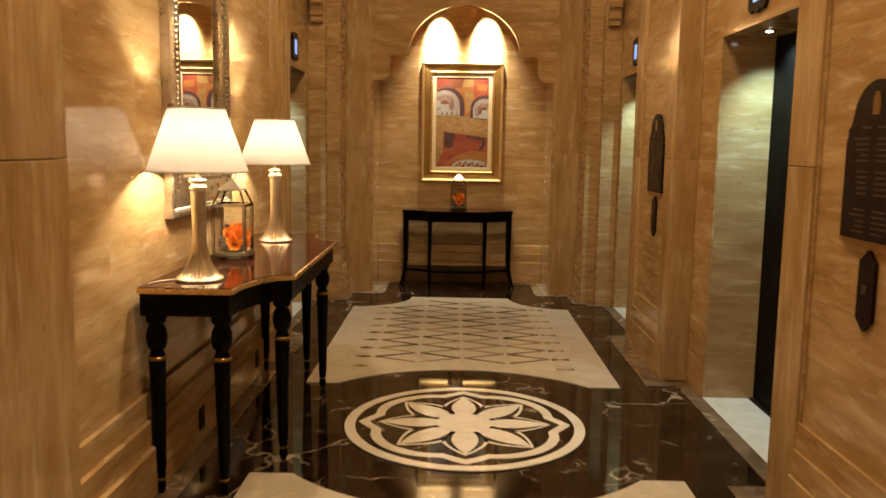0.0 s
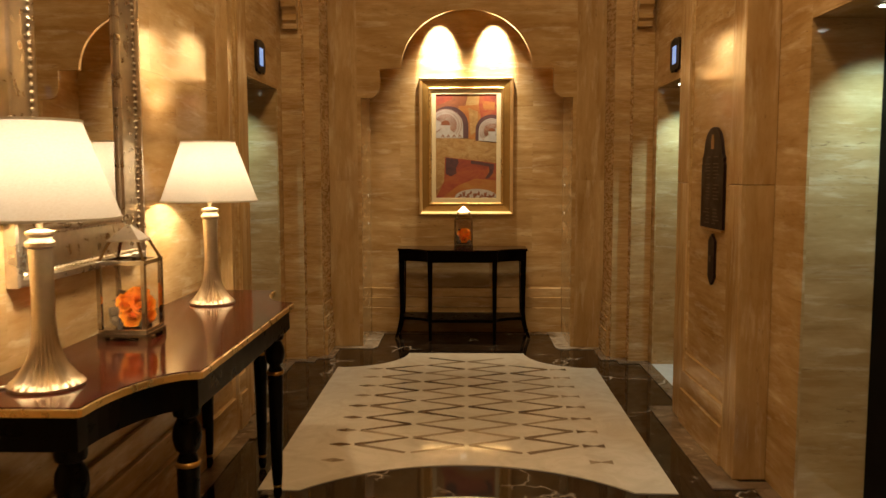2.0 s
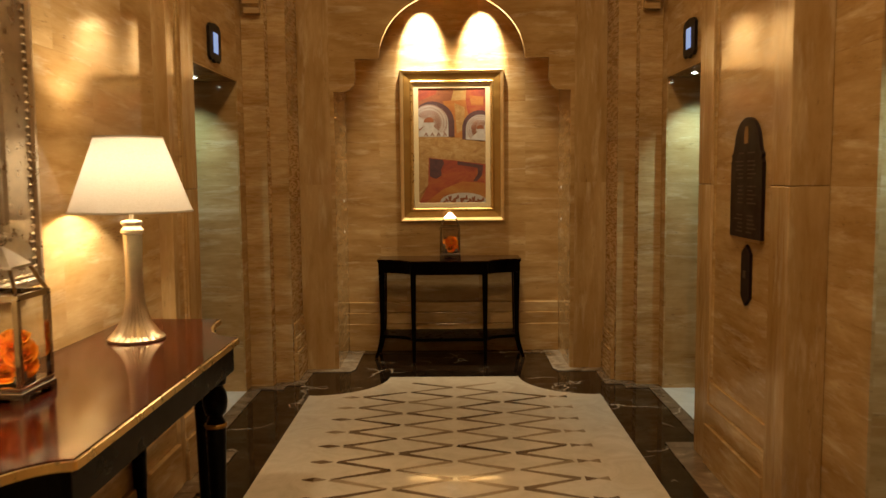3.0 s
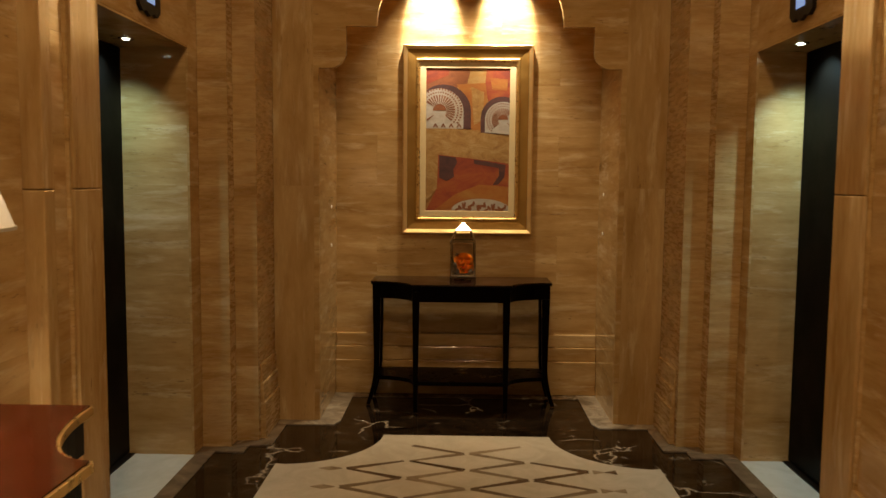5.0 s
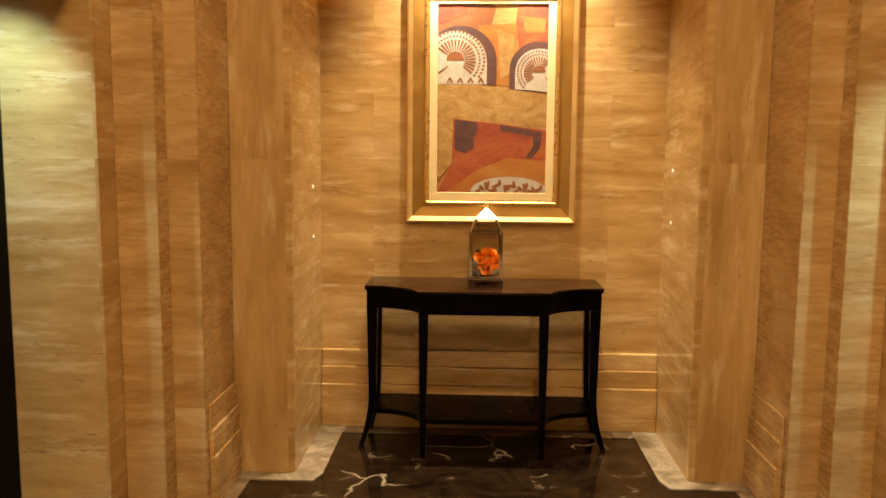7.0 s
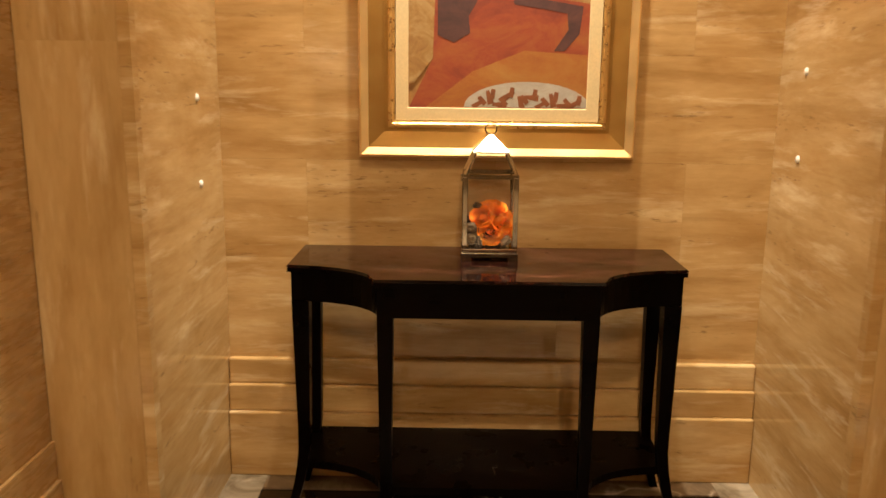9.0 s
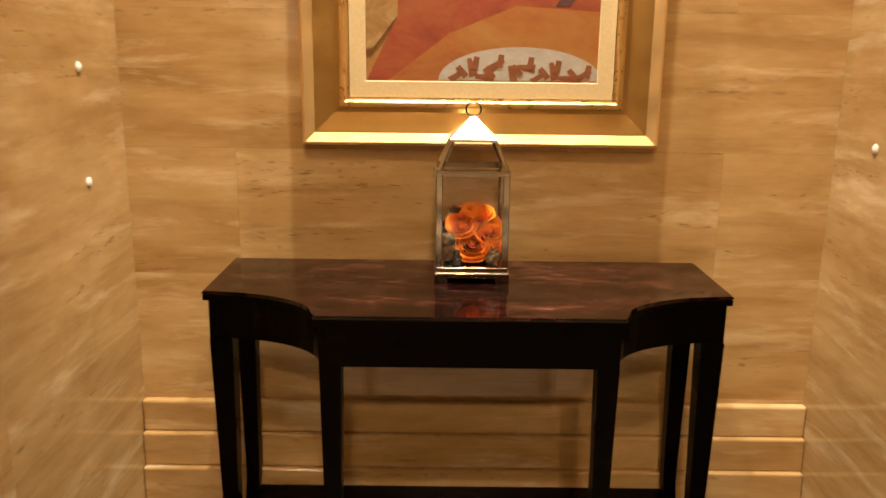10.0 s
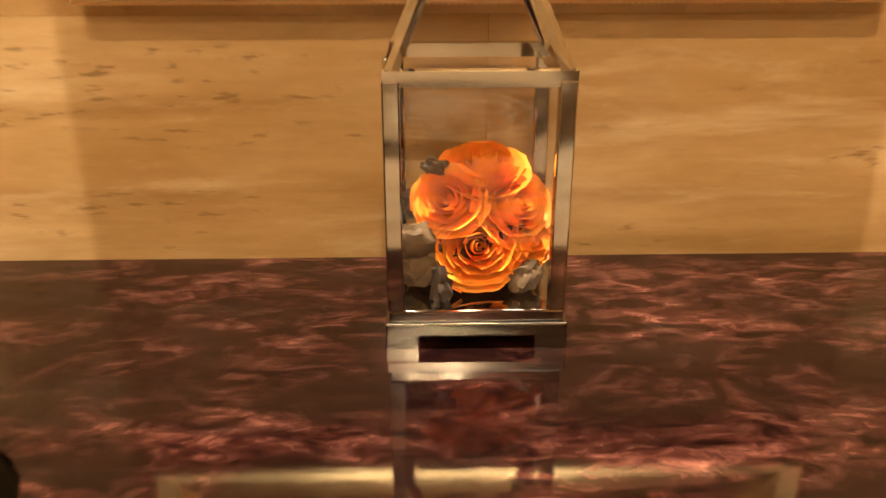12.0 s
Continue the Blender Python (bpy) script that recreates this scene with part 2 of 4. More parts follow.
def side_wall(s, name, openings):
    """A long wall with its lift openings cut through; x runs with s."""
    x = lambda u: XC + s * u
    bm = bmesh.new()
    at = -2.4
    c = W + SLAB
    for a, b, D in openings:
        box(bm, *sorted((x(c), x(OUT))), at, a - SLAB, -0.1, CEIL)
        box(bm, *sorted((x(c), x(OUT))), a - SLAB, b + SLAB, 2.157, CEIL)
        box(bm, *sorted((x(D + 0.07), x(OUT))), a - SLAB, b + SLAB, -0.1, 2.157)
        at = b + SLAB
    box(bm, *sorted((x(c), x(OUT))), at, 9.1, -0.1, CEIL)
    wall = structure(name, bm, STONE, "golden travertine slab wall, polished, with lift openings", "wall")
    at = -2.4
    for a, b, D in openings:
        clad(wall, "x", x(W), -s, at, a, ROWS_Z, [at + 0.6 * i for i in range(1, 20)], STONE, 0.3)
        clad(wall, "x", x(W), -s, a, b, [2.157, 2.45, 3.2, 4.0, CEIL], [], STONE)
        for y, o in ((a, 1), (b, -1)):
            clad(wall, "y", y, o, *sorted((x(W + SLAB), x(D + 0.03))), [0, 1.44, 2.157], [], STONE_SIDE)
        at = b
    clad(wall, "x", x(W), -s, at, 8.2, ROWS_Z, [], STONE)
    return wall


wall_right = side_wall(1, "wall_right", [q[1:] for q in LIFTS if q[0] > 0])
wall_left = side_wall(-1, "wall_left", [q[1:] for q in LIFTS if q[0] < 0])
wall_back = structure("wall_back", a_box(-2.4, 2.6, -2.55, -2.4, -0.1, CEIL), STONE, "plain travertine wall that closes the lobby", "wall")

# the end wall: front plane with a shouldered arch niche through it
NICHE = [(-0.9, 0.0), (-0.9, 2.14), (-0.835, 2.14), *arc(-0.835, 2.24, 0.1, -90, 0, 6)[1:], (-0.735, 2.385), (-0.553, 2.385),
         *arc(0, 2.385, 0.553, 180, 0, 32, 0.49)[1:-1], (0.553, 2.385), (0.735, 2.385), (0.735, 2.24), *arc(0.835, 2.24, 0.1, 180, 270, 6)[1:], (0.9, 2.14), (0.9, 0.0)]
outline = [(XC + a, b) for a, b in [(-1.1745, 0.0), *NICHE, (1.1745, 0.0), (1.1745, CEIL), (-1.1745, CEIL)]]
wall_end = structure("wall_end", prism(outline, 8.2, 8.236, "y"), STONE_SIDE, "polished travertine end wall with a shouldered arched niche", "wall")
for s in (-1, 1):
    structure("wall_niche_side", a_box(*sorted((XC + s * 0.9, XC + s * 1.175)), 8.2365, 8.911, 0, CEIL), STONE_SIDE, "polished travertine side of the niche", "wall")
structure("niche_soffit", a_box(XC - 0.899, XC + 0.899, 8.2365, 8.899, 3.12, 3.3), STONE, "travertine soffit hidden inside the niche", "soffit")
niche_back = structure("wall_niche", a_box(XC - 1.6, XC + 1.6, 8.9 + SLAB, 9.1, -0.1, CEIL), STONE, "travertine niche back wall washed by two spotlights", "wall")
clad(niche_back, "y", 8.9, -1, XC - 0.9, XC + 0.9, [0.0, 0.43, 0.77, 1.10, 1.44, 1.78, 2.12, 2.46, 3.12], [XC - 0.62, XC + 0.0, XC + 0.62], STONE, 0.22)
for s in (-1, 1):
    clad(wall_end, "y", 8.197, -1, *sorted((XC + s * 0.93, XC + s * 1.1740)), [0, 1.44, 2.95, CEIL], [], STONE_UP)
    # stepped jambs between the end wall and the lift
    side = structure("wall_jamb", a_box(*sorted((XC + s * 1.187, XC + s * W)), 7.80, 9.0, -0.1, CEIL), STONE, "stepped travertine jamb beside the niche", "wall")
    clad(side, "x", XC + s * 1.175, -s, 7.80, 8.195, ROWS_Z, [], STONE_JAMB)
    clad(side, "y", 7.788, -1, *sorted((XC + s * 1.175, XC + s * 1.30)), ROWS_Z, [], STONE_JAMB)
    for z0, z1, d in ((0.0, 0.21, 0.030), (0.21, 0.32, 0.020), (0.32, 0.43, 0.010)):
        part("base_ledge", a_box(*sorted((XC + s * (1.1745 - d), XC + s * 1.1745)), 7.83, 8.194, z0, z1, bevel=0.003), STONE_JAMB, side)
    step = structure("wall_jamb", a_box(*sorted((XC + s * 1.312, XC + s * W)), 7.69, 7.788, -0.1, CEIL), STONE, "narrow travertine jamb step beside the lift", "wall")
    clad(step, "x", XC + s * 1.30, -s, 7.69, 7.786, ROWS_Z, [], STONE_JAMB)
    clad(step, "y", 7.678, -1, *sorted((XC + s * 1.30, XC + s * 1.458)), ROWS_Z, [], STONE_JAMB)


def pilaster(s, face, y0, y1, strip0, strip1, label):
    """A flat pier on a side wall, its middle panel set back, with three base ledges."""
    x = lambda u: XC + s * u
    p = structure("pilaster", a_box(*sorted((x(face + 0.02 + SLAB), x(W + 0.02))), y0 + 0.012, y1 - 0.012, -0.1, CEIL), STONE, label, "pilaster")
    for a, b in ((y0, y0 + strip0), (y1 - strip1, y1)):
        for z0, z1 in ((0, 1.44), (1.44, 2.95), (2.95, CEIL)):
            part("slab", a_box(*sorted((x(face), x(W - 0.001))), a + 0.001, b - 0.001, z0 + 0.001, z1 - 0.001, bevel=0.004), STONE_UP, p)
    clad(p, "x", x(face + 0.02), -s, y0 + strip0, y1 - strip1, ROWS_Z, [], STONE)
    for a in (y0 + strip0 + 0.0005, y1 - strip1 - 0.0165):
        part("fillet", a_box(*sorted((x(face + 0.009), x(face + 0.024))), a, a + 0.016, 0.43, CEIL - 0.001, bevel=0.004), STONE, p)
    for z, d in ((0.43, 0.012), (0.32, 0.024), (0.21, 0.036)):
        part("base_ledge", a_box(*sorted((x(face + 0.02 - d), x(face + 0.03))), y0 + strip0 - 0.004, y1 - strip1 + 0.004, z - (0.108 if z > 0.25 else z), z, bevel=0.004), STONE, p)
    return p


pilaster(1, 1.30, 5.14, 6.30, 0.19, 0.22, "travertine pier with recessed panel and ledged base")
pilaster(1, 1.30, 1.9, 3.38, 0.2, 0.25, "travertine pier with recessed panel and ledged base")
pilaster(-1, 1.33, 5.80, 6.20, 0.07, 0.20, "travertine pier beside the lift, ledged base")
pilaster(-1, 1.31, 1.2, 2.57, 0.2, 0.95, "travertine pier of upright-grained stone")
# the bay behind the long console stands forward of the lift wall
BAY = 1.395
bay = structure("wall_bay", a_box(XC - W + 0.0005, XC - BAY - SLAB, 2.572, 5.798, -0.1, CEIL), STONE, "polished travertine wall behind the long console", "wall")
clad(bay, "x", XC - BAY, 1, 2.572, 5.798, ROWS_Z, [3.05, 3.65, 4.25, 4.85, 5.45], STONE_BAY, 0.3)


def base_ledges(name, s, y0, y1):
    x = lambda u: XC + s * u
    root = structure(name, a_box(*sorted((x(1.325), x(BAY - 0.0005))), y0, y1, 0, 0.21, bevel=0.004), STONE, "three-step travertine baseboard", "baseboard")
    part("base_ledge", a_box(*sorted((x(1.348), x(BAY - 0.0005))), y0, y1, 0.21, 0.32, bevel=0.004), STONE, root)
    part("base_ledge", a_box(*sorted((x(1.371), x(BAY - 0.0005))), y0, y1, 0.32, 0.43, bevel=0.004), STONE, root)


base_ledges("baseboard", -1, 2.572, 5.798)
rail = structure("baseboard_niche", a_box(XC - 0.8995, XC + 0.8995, 8.845, 8.8995, 0, 0.235, bevel=0.006), STONE_BAY, "ledged travertine base of the niche wall", "baseboard")
part("base_ledge", a_box(XC - 0.8995, XC + 0.8995, 8.859, 8.8995, 0.235, 0.33, bevel=0.006), STONE_BAY, rail)
part("base_ledge", a_box(XC - 0.8995, XC + 0.8995, 8.873, 8.8995, 0.33, 0.42, bevel=0.007), STONE_BAY, rail)

# ---- lifts ----


def lift(s, y0, y1, D):
    x = lambda u: XC + s * u
    mid = (y0 + y1) / 2
    soffit = structure("lift_soffit", a_box(*sorted((x(W + 0.001), x(D + 0.06))), y0 + 0.001, y1 - 0.001, 2.147, 2.1565), STONE, "travertine soffit over the lift door", "soffit")
    sill = structure("lift_threshold", a_box(*sorted((x(W), x(D - 0.03))), y0 + 0.001, y1 - 0.001, -0.05, 0.002), THRESHOLD, "pale polished stone threshold before the lift", "threshold")
    door = thing("lift_door", (x(D), mid, 0), "closed dark bronze lift door in two leaves", "lift door", "lift doors", "structure")
    for a, b in ((y0 - mid, -0.003), (0.003, y1 - mid)):
        part("door_leaf", a_box(*sorted((0, s * 0.03)), a, b, 0.012, 2.146, bevel=0.003), DOOR_MAT, door)
    part("sill_plate", a_box(*sorted((-s * 0.028, s * 0.06)), y0 - mid + 0.002, y1 - mid - 0.002, -0.03, 0.006), BRONZE, door, "dark bronze door sill")
    d = thing("downlight", (x(D - 0.145), y1 - 0.275, 2.147), "small white recessed downlight in the lift soffit", "downlight", "lift downlights")
    part("trim_ring", lathe([(0.036, -0.004), (0.038, 0.0), (0.026, 0.001), (0.024, -0.003)], 20), CHROME, d)
    part("lens", lathe([(0.001, -0.010), (0.012, -0.008), (0.020, -0.004), (0.023, 0.0)], 20), GLOW_COOL, d, "", True)
    ind = thing("lift_indicator", (x(W), mid - 0.02, 2.315), "dark bronze lift floor indicator with lit blue screen", "lift indicator", "lift indicators")
    shape = [(-0.12, -0.085), (-0.085, -0.11), (-0.045, -0.10), (0, -0.118), (0.045, -0.10), (0.085, -0.11), (0.12, -0.085), (0.12, 0.085), (0.085, 0.11), (0, 0.118), (-0.085, 0.11), (-0.12, 0.085)]
    part("plate", prism(shape, *sorted((-s * 0.018, -s * 0.0)), "x"), BRONZE, ind)
    part("screen", a_box(*sorted((-s * 0.0185, -s * 0.022)), -0.044, 0.044, -0.06, 0.06), GLOW_BLUE, ind, "glowing pale blue screen")


def glow(name, colour, strength):
    m, n, l, b = shader(name, 0.3, 0, colour)
    b.inputs["Emission Color"].default_value = (*colour, 1)
    b.inputs["Emission Strength"].default_value = strength
    return m


GLOW_COOL = glow("cool_lens", (0.9, 1.0, 0.85), 10.0)
GLOW_WARM = glow("warm_lens", (1.0, 0.80, 0.55), 25.0)
GLOW_BLUE = glow("blue_screen", (0.22, 0.36, 0.72), 0.9)
for s, a, b, d in LIFTS:
    lift(s, a, b, d)
for x, y in DOWNLIGHTS:
    d = thing("downlight", (x, y, CEIL), "round warm downlight recessed in the ceiling", "downlight", "ceiling downlights")
    part("trim_ring", lathe([(0.085, -0.006), (0.088, 0.0), (0.066, 0.001), (0.064, -0.004)], 24), CHROME, d)
    part("lens", lathe([(0.001, -0.002), (0.06, -0.002), (0.06, 0.0)], 24), GLOW_WARM, d)
for p in PICTURE_SPOTS:
    d = thing("picture_spotlight", (p[0], p[1], 3.12), "small spotlight hidden behind the niche arch", "spotlight", "picture spotlights")
    part("housing", lathe([(0.034, -0.04), (0.036, 0.0), (0.028, 0.0), (0.026, -0.035)], 20), CHROME, d)

# stepped corbels on the jambs over the lifts
for s in (-1, 1):
    profile = [(7.677, 2.62), (7.677, 2.88), (7.58, 2.88), (7.58, 2.78), *arc(7.56, 2.72, 0.06, 70, 0, 5)[1:], (7.60, 2.68), (7.63, 2.66), (7.63, 2.62)]
    structure("corbel", prism(profile, *sorted((XC + s * 1.315, XC + s * 1.425)), "x"), STONE, "stepped travertine corbel on the lift jamb", "corbel")

# ---- floor inlays ----
CY = 4.25


def inlay(name, points, material, label, z0=-0.02, z1=0.0):
    return tagged(link(name, prism(points, z0, z1, "z"), material), label, "floor inlay", kind="structure")


far_panel = [(XC + a, b) for a, b in [*arc(0, CY, 1.07, 42, 138, 40), (-0.995, 4.966), (-1.0, 7.43), *arc(-1.0, 7.94, 0.52, -90, 0, 16)[1:-1], (-0.48, 7.93),
                                      (0.48, 7.93), *arc(1.0, 7.94, 0.52, 180, 270, 16)[1:-1], (1.0, 7.43), (0.995, 4.966)]]
inlay("floor_panel", far_panel, CREAM, "cream marble floor panel with scooped corners")
near_panel = [(XC + a, b) for a, b in [*arc(0, CY, 1.07, -138, -42, 40), (0.995, 3.534), (0.995, 1.0), (-0.995, 1.0), (-0.995, 3.534)]]
inlay("floor_panel", near_panel, CREAM, "cream marble floor panel with curved edge")


def piece_material(name, dark, pale, rough=0.1):
    m, n, l, b = shader(name, rough)
    info = n.new("ShaderNodeObjectInfo")
    f = noise_tex(n, l, coords(n, l, (1, 1, 1)), 22.0, 5)
    base = ramp(n, l, info.outputs["Random"], [(0.0, dark), (0.45, tuple(0.6 * a + 0.4 * c for a, c in zip(dark, pale))), (1.0, pale)])
    l.new(blend(n, l, base, ramp(n, l, f, [(0.3, (0.6, 0.55, 0.5)), (0.7, (1, 1, 1))]), 0.8, "MULTIPLY"), b.inputs["Base Color"])
    return m


INLAY_VARIED = piece_material("inlay_varied", (0.10, 0.055, 0.026), (0.40, 0.31, 0.20))
panel = bpy.data.objects["floor_panel"]


def shared(name, bm, material):
    ob = link(name, bm, material)
    me = ob.data
    bpy.data.objects.remove(ob)
    return me


# zigzag strokes, each a slim wedge of stone let into the cream panel
PITCH, HALF = 0.125, 0.142
leg_len = math.hypot(2 * HALF, PITCH)
strokes = [shared("inlay_piece", prism([(-leg_len / 2, -a), (leg_len / 2, -b), (leg_len / 2, b), (-leg_len / 2, a)], -0.004, 0.0009), INLAY_VARIED)
           for a, b in ((0.021, 0.010), (0.010, 0.021), (0.017, 0.014))]
tri = shared("inlay_piece", prism([(-0.030, -0.004), (0.030, -0.030), (0.030, 0.030), (-0.030, 0.004)], -0.004, 0.0009), INLAY_VARIED)
rng = random.Random(4)


def inlaid(me, x, y, turn):
    ob = new("inlay_piece", me)
    ob.matrix_world = pose(x, y, 0, 0, 0, turn)
    ob.parent = panel
    return ob


slope = math.degrees(math.atan2(PITCH, 2 * HALF))
for c, u in enumerate((-0.475, -0.158, 0.158, 0.475)):
    for k in range(20):
        y = 7.745 - PITCH * (k + 0.5)
        if y < 5.42 + 0.14 * (1 - abs(u)) or (abs(u) > 0.4 and y > 7.45):
            continue
        up = (k % 2 == 0) == (c in (1, 3))
        inlaid(strokes[rng.randrange(3)], XC + u, y, -slope if up else slope)
for s in (-1, 1):
    for k in range(9):
        y = 7.37 - 2 * PITCH * k
        if y > 5.3:
            inlaid(tri, XC + s * 0.672, y, 180)
            inlaid(tri, XC + s * 0.732, y, 0)

# ---- floor medallion ----
medallion = tagged(link("floor_medallion", prism(arc(XC, CY, 0.648, 0, 360, 96)[:-1], -0.004, 0.0012), EMPERADOR), "round floral medallion inlaid in cream and dark marble", "floor inlay", kind="structure")


def ring_mesh(outer, inner, z0, z1):
    bm = bmesh.new()
    loops = [[bm.verts.new((x, y, z)) for x, y in pts] for pts, z in ((outer, z0), (outer, z1), (inner, z1), (inner, z0))]
    n = len(outer)
    for a, b in zip(loops, loops[1:] + loops[:1]):
        for i in range(n):
            bm.faces.new((a[i], a[(i + 1) % n], b[(i + 1) % n], b[i]))
    return bm


circle = lambda r, n=96: arc(XC, CY, r, 0, 360, n)[:-1]
part("outer_ring", ring_mesh(circle(0.650), circle(0.592), -0.003, 0.002), CREAM_WHITE, medallion)


def lobed(k, n=192):
    pts = []
    for i in range(n):
        a = 360 * i / n
        off = min(a % 90, 90 - a % 90)
        tip = max(0.0, 1 - off / 16) ** 1.2 * 0.075
        lobe = math.sin(math.radians(min(1.0, max(0.0, (off - 14) / 31)) * 90)) ** 0.7 * 0.055
        r = (0.505 + tip + lobe) * k
        pts.append((XC + r * math.cos(radians(a)), CY + r * math.sin(radians(a))))
    return pts


part("lobed_band", ring_mesh(lobed(0.995), lobed(0.89), -0.003, 0.002), CREAM_WHITE, medallion)
part("inner_field", prism(lobed(0.885), -0.003, 0.0017), EMPERADOR, medallion)


def almond(r0, r1, w, n=14):
    side = [(r0 + (r1 - r0) * i / n, w * math.sin(math.pi * (i / n) ** 0.85) ** 0.9) for i in range(n + 1)]
    return side + [(x, -y) for x, y in side[-2:0:-1]]


turned = lambda pts, a: [(XC + x * math.cos(a) - y * math.sin(a), CY + x * math.sin(a) + y * math.cos(a)) for x, y in pts]
for i in range(8):
    a = math.pi / 4 * i
    k = 1.0 if i % 2 == 0 else 1.04
    part("petal_edge", prism(turned(almond(0.05, 0.470 * k, 0.126), a), -0.002, 0.0024), CREAM_WHITE, medallion)
    part("petal_shadow", prism(turned(almond(0.12, 0.446 * k, 0.098), a), -0.002, 0.0030), EMPERADOR, medallion)
    part("petal", prism(turned(almond(0.09, 0.448 * k, 0.070), a), -0.002, 0.0036), CREAM_WHITE, medallion)
part("petal_heart", prism(circle(0.15, 40), -0.002, 0.0042), CREAM_WHITE, medallion)

# ---- pale border strips along the walls ----
for s, segs in ((1, [(1.264, 1.9, 3.40), (1.46, 3.40, 5.12), (1.264, 5.12, 6.32), (1.46, 6.32, 7.69), (1.30, 7.69, 7.80), (1.175, 7.80, 8.20)]),
                (-1, [(1.27, 1.2, 2.57), (1.325, 2.57, 5.80), (1.29, 5.80, 6.20), (1.46, 6.20, 7.69), (1.30, 7.69, 7.80), (1.175, 7.80, 8.20)])):
    for i, (u, a, b) in enumerate(segs):
        inlay("floor_border", [(XC + s * p, q) for p, q in ((u - 0.09, a), (u + 0.06, a), (u + 0.06, b), (u - 0.09, b))], EMPERADOR_PALE, "pale brown veined marble border strip", -0.02, 0.0)
    for (u0, a0, b0), (u1, a1, b1) in zip(segs, segs[1:]):
        lo, hi = sorted((u0, u1))
        y0, y1 = (b0 - 0.09, b0) if u1 < u0 else (b0, b0 + 0.09)
        inlay("floor_border", [(XC + s * p, q) for p, q in ((lo - 0.09, y0), (hi - 0.0, y0), (hi - 0.0, y1), (lo - 0.09, y1))], EMPERADOR_PALE, "pale brown veined marble border strip", -0.02, 0.0012)
    inlay("floor_border", [(XC + s * p, q) for p, q in ((0.80, 8.11), (1.175, 8.11), (1.175, 8.2), (0.9, 8.2), (0.9, 8.86), (0.77, 8.86), (0.77, 8.2))], NICHE_PALE, "pale brown veined marble border strip", -0.02, 0.0006)
inlay("floor_border", [(XC - 0.8, 8.76), (XC + 0.8, 8.76), (XC + 0.8, 8.865), (XC - 0.8, 8.865)], EMPERADOR_PALE, "pale brown veined marble border strip", -0.02, 0.0)

# ---- console tables ----


def burl(name, dark, mid, hot, scale, rough, spread):
    m, n, l, b = shader(name, rough, 0, dark, 0.0)
    b.inputs["Specular IOR Level"].default_value = 0.36
    v = coords(n, l, scale)
    f = noise_tex(n, l, v, 1.0, 12, 0.76, 1.1)
    g = noise_tex(n, l, v, 0.35, 3, 0.5, 0.6)
    fig = ramp(n, l, f, [(0.35, dark), (0.55, mid), (0.70, hot)])
    grain = noise_tex(n, l, v, 4.5, 8, 0.75, 1.0)
    fig = blend(n, l, fig, ramp(n, l, grain, [(0.38, (0.22, 0.17, 0.16)), (0.50, (0.8, 0.8, 0.8)), (0.66, (1.35, 1.3, 1.25))]), 0.9, "MULTIPLY")
    l.new(blend(n, l, dark, fig, ramp(n, l, g, [(0.5 - spread, (0.06, 0.06, 0.06)), (0.5 + spread * 0.4, (1, 1, 1))])), b.inputs["Base Color"])
    bump(n, l, b, grain, 0.012)
    return m


MAHOGANY = burl("mahogany_gloss", (0.030, 0.0048, 0.0022), (0.060, 0.010, 0.0042), (0.085, 0.016, 0.006), (20, 1.6, 6), 0.10, 0.3)
MAHOGANY.node_tree.nodes["Principled BSDF"].inputs["Specular IOR Level"].default_value = 0.20
GILT_EDGE = plain("bright_gilt_edge", (0.90, 0.62, 0.24), 0.30, 0.85, 0.12, 30)
m, n, l, b = shader("burl_veneer", 0.055)
b.inputs["Specular IOR Level"].default_value = 0.36


def leaning(scale, degrees):
    out = coords(n, l, scale)
    out.node.inputs["Rotation"].default_value = (0, 0, radians(degrees))
    return out


zones = noise_tex(n, l, leaning((4.5, 7.0, 3.0), -12), 1.0, 5, 0.60, 1.2)
curl = noise_tex(n, l, leaning((19, 46, 19), -40), 1.0, 9, 0.68, 0.9)
hair = noise_tex(n, l, leaning((60, 240, 60), -26), 1.0, 5, 0.65, 0.7)
figure = ramp(n, l, curl, [(0.40, (0.0030, 0.0011, 0.0010)), (0.50, (0.038, 0.0105, 0.0074)), (0.62, (0.105, 0.037, 0.025)), (0.74, (0.24, 0.092, 0.062))])
figure = blend(n, l, figure, ramp(n, l, hair, [(0.36, (0.30, 0.25, 0.24)), (0.60, (1, 1, 1))]), 0.75, "MULTIPLY")
l.new(blend(n, l, (0.0046, 0.0016, 0.0014), figure, ramp(n, l, zones, [(0.42, (0.05, 0.05, 0.05)), (0.53, (0.45, 0.45, 0.45)), (0.66, (1, 1, 1))])), b.inputs["Base Color"])
bump(n, l, b, curl, 0.02)
BURL = m
EBONY = plain("ebonised_wood", (0.0022, 0.0010, 0.0008), 0.30, 0, 0.4, 9, 0.0, 0.0, 0.04)


def table_outline(hl, back, wing, hf, front, grow=0.0, n=12):
    """Half length, back edge, wing depth, half length and depth of the front; scooped corners between."""
    g = grow
    right = [(hl + g, back), (hl + g, wing - g)]
    bite = []
    for i in range(1, n):
        a = math.pi / 2 * i / n
        bite.append((hl - (hl - hf) * math.sin(a), front + (wing - front) * math.cos(a) - g))
    right += bite + [(hf + g, front - g)]
    return right + [(-x, y) for x, y in reversed(right)]


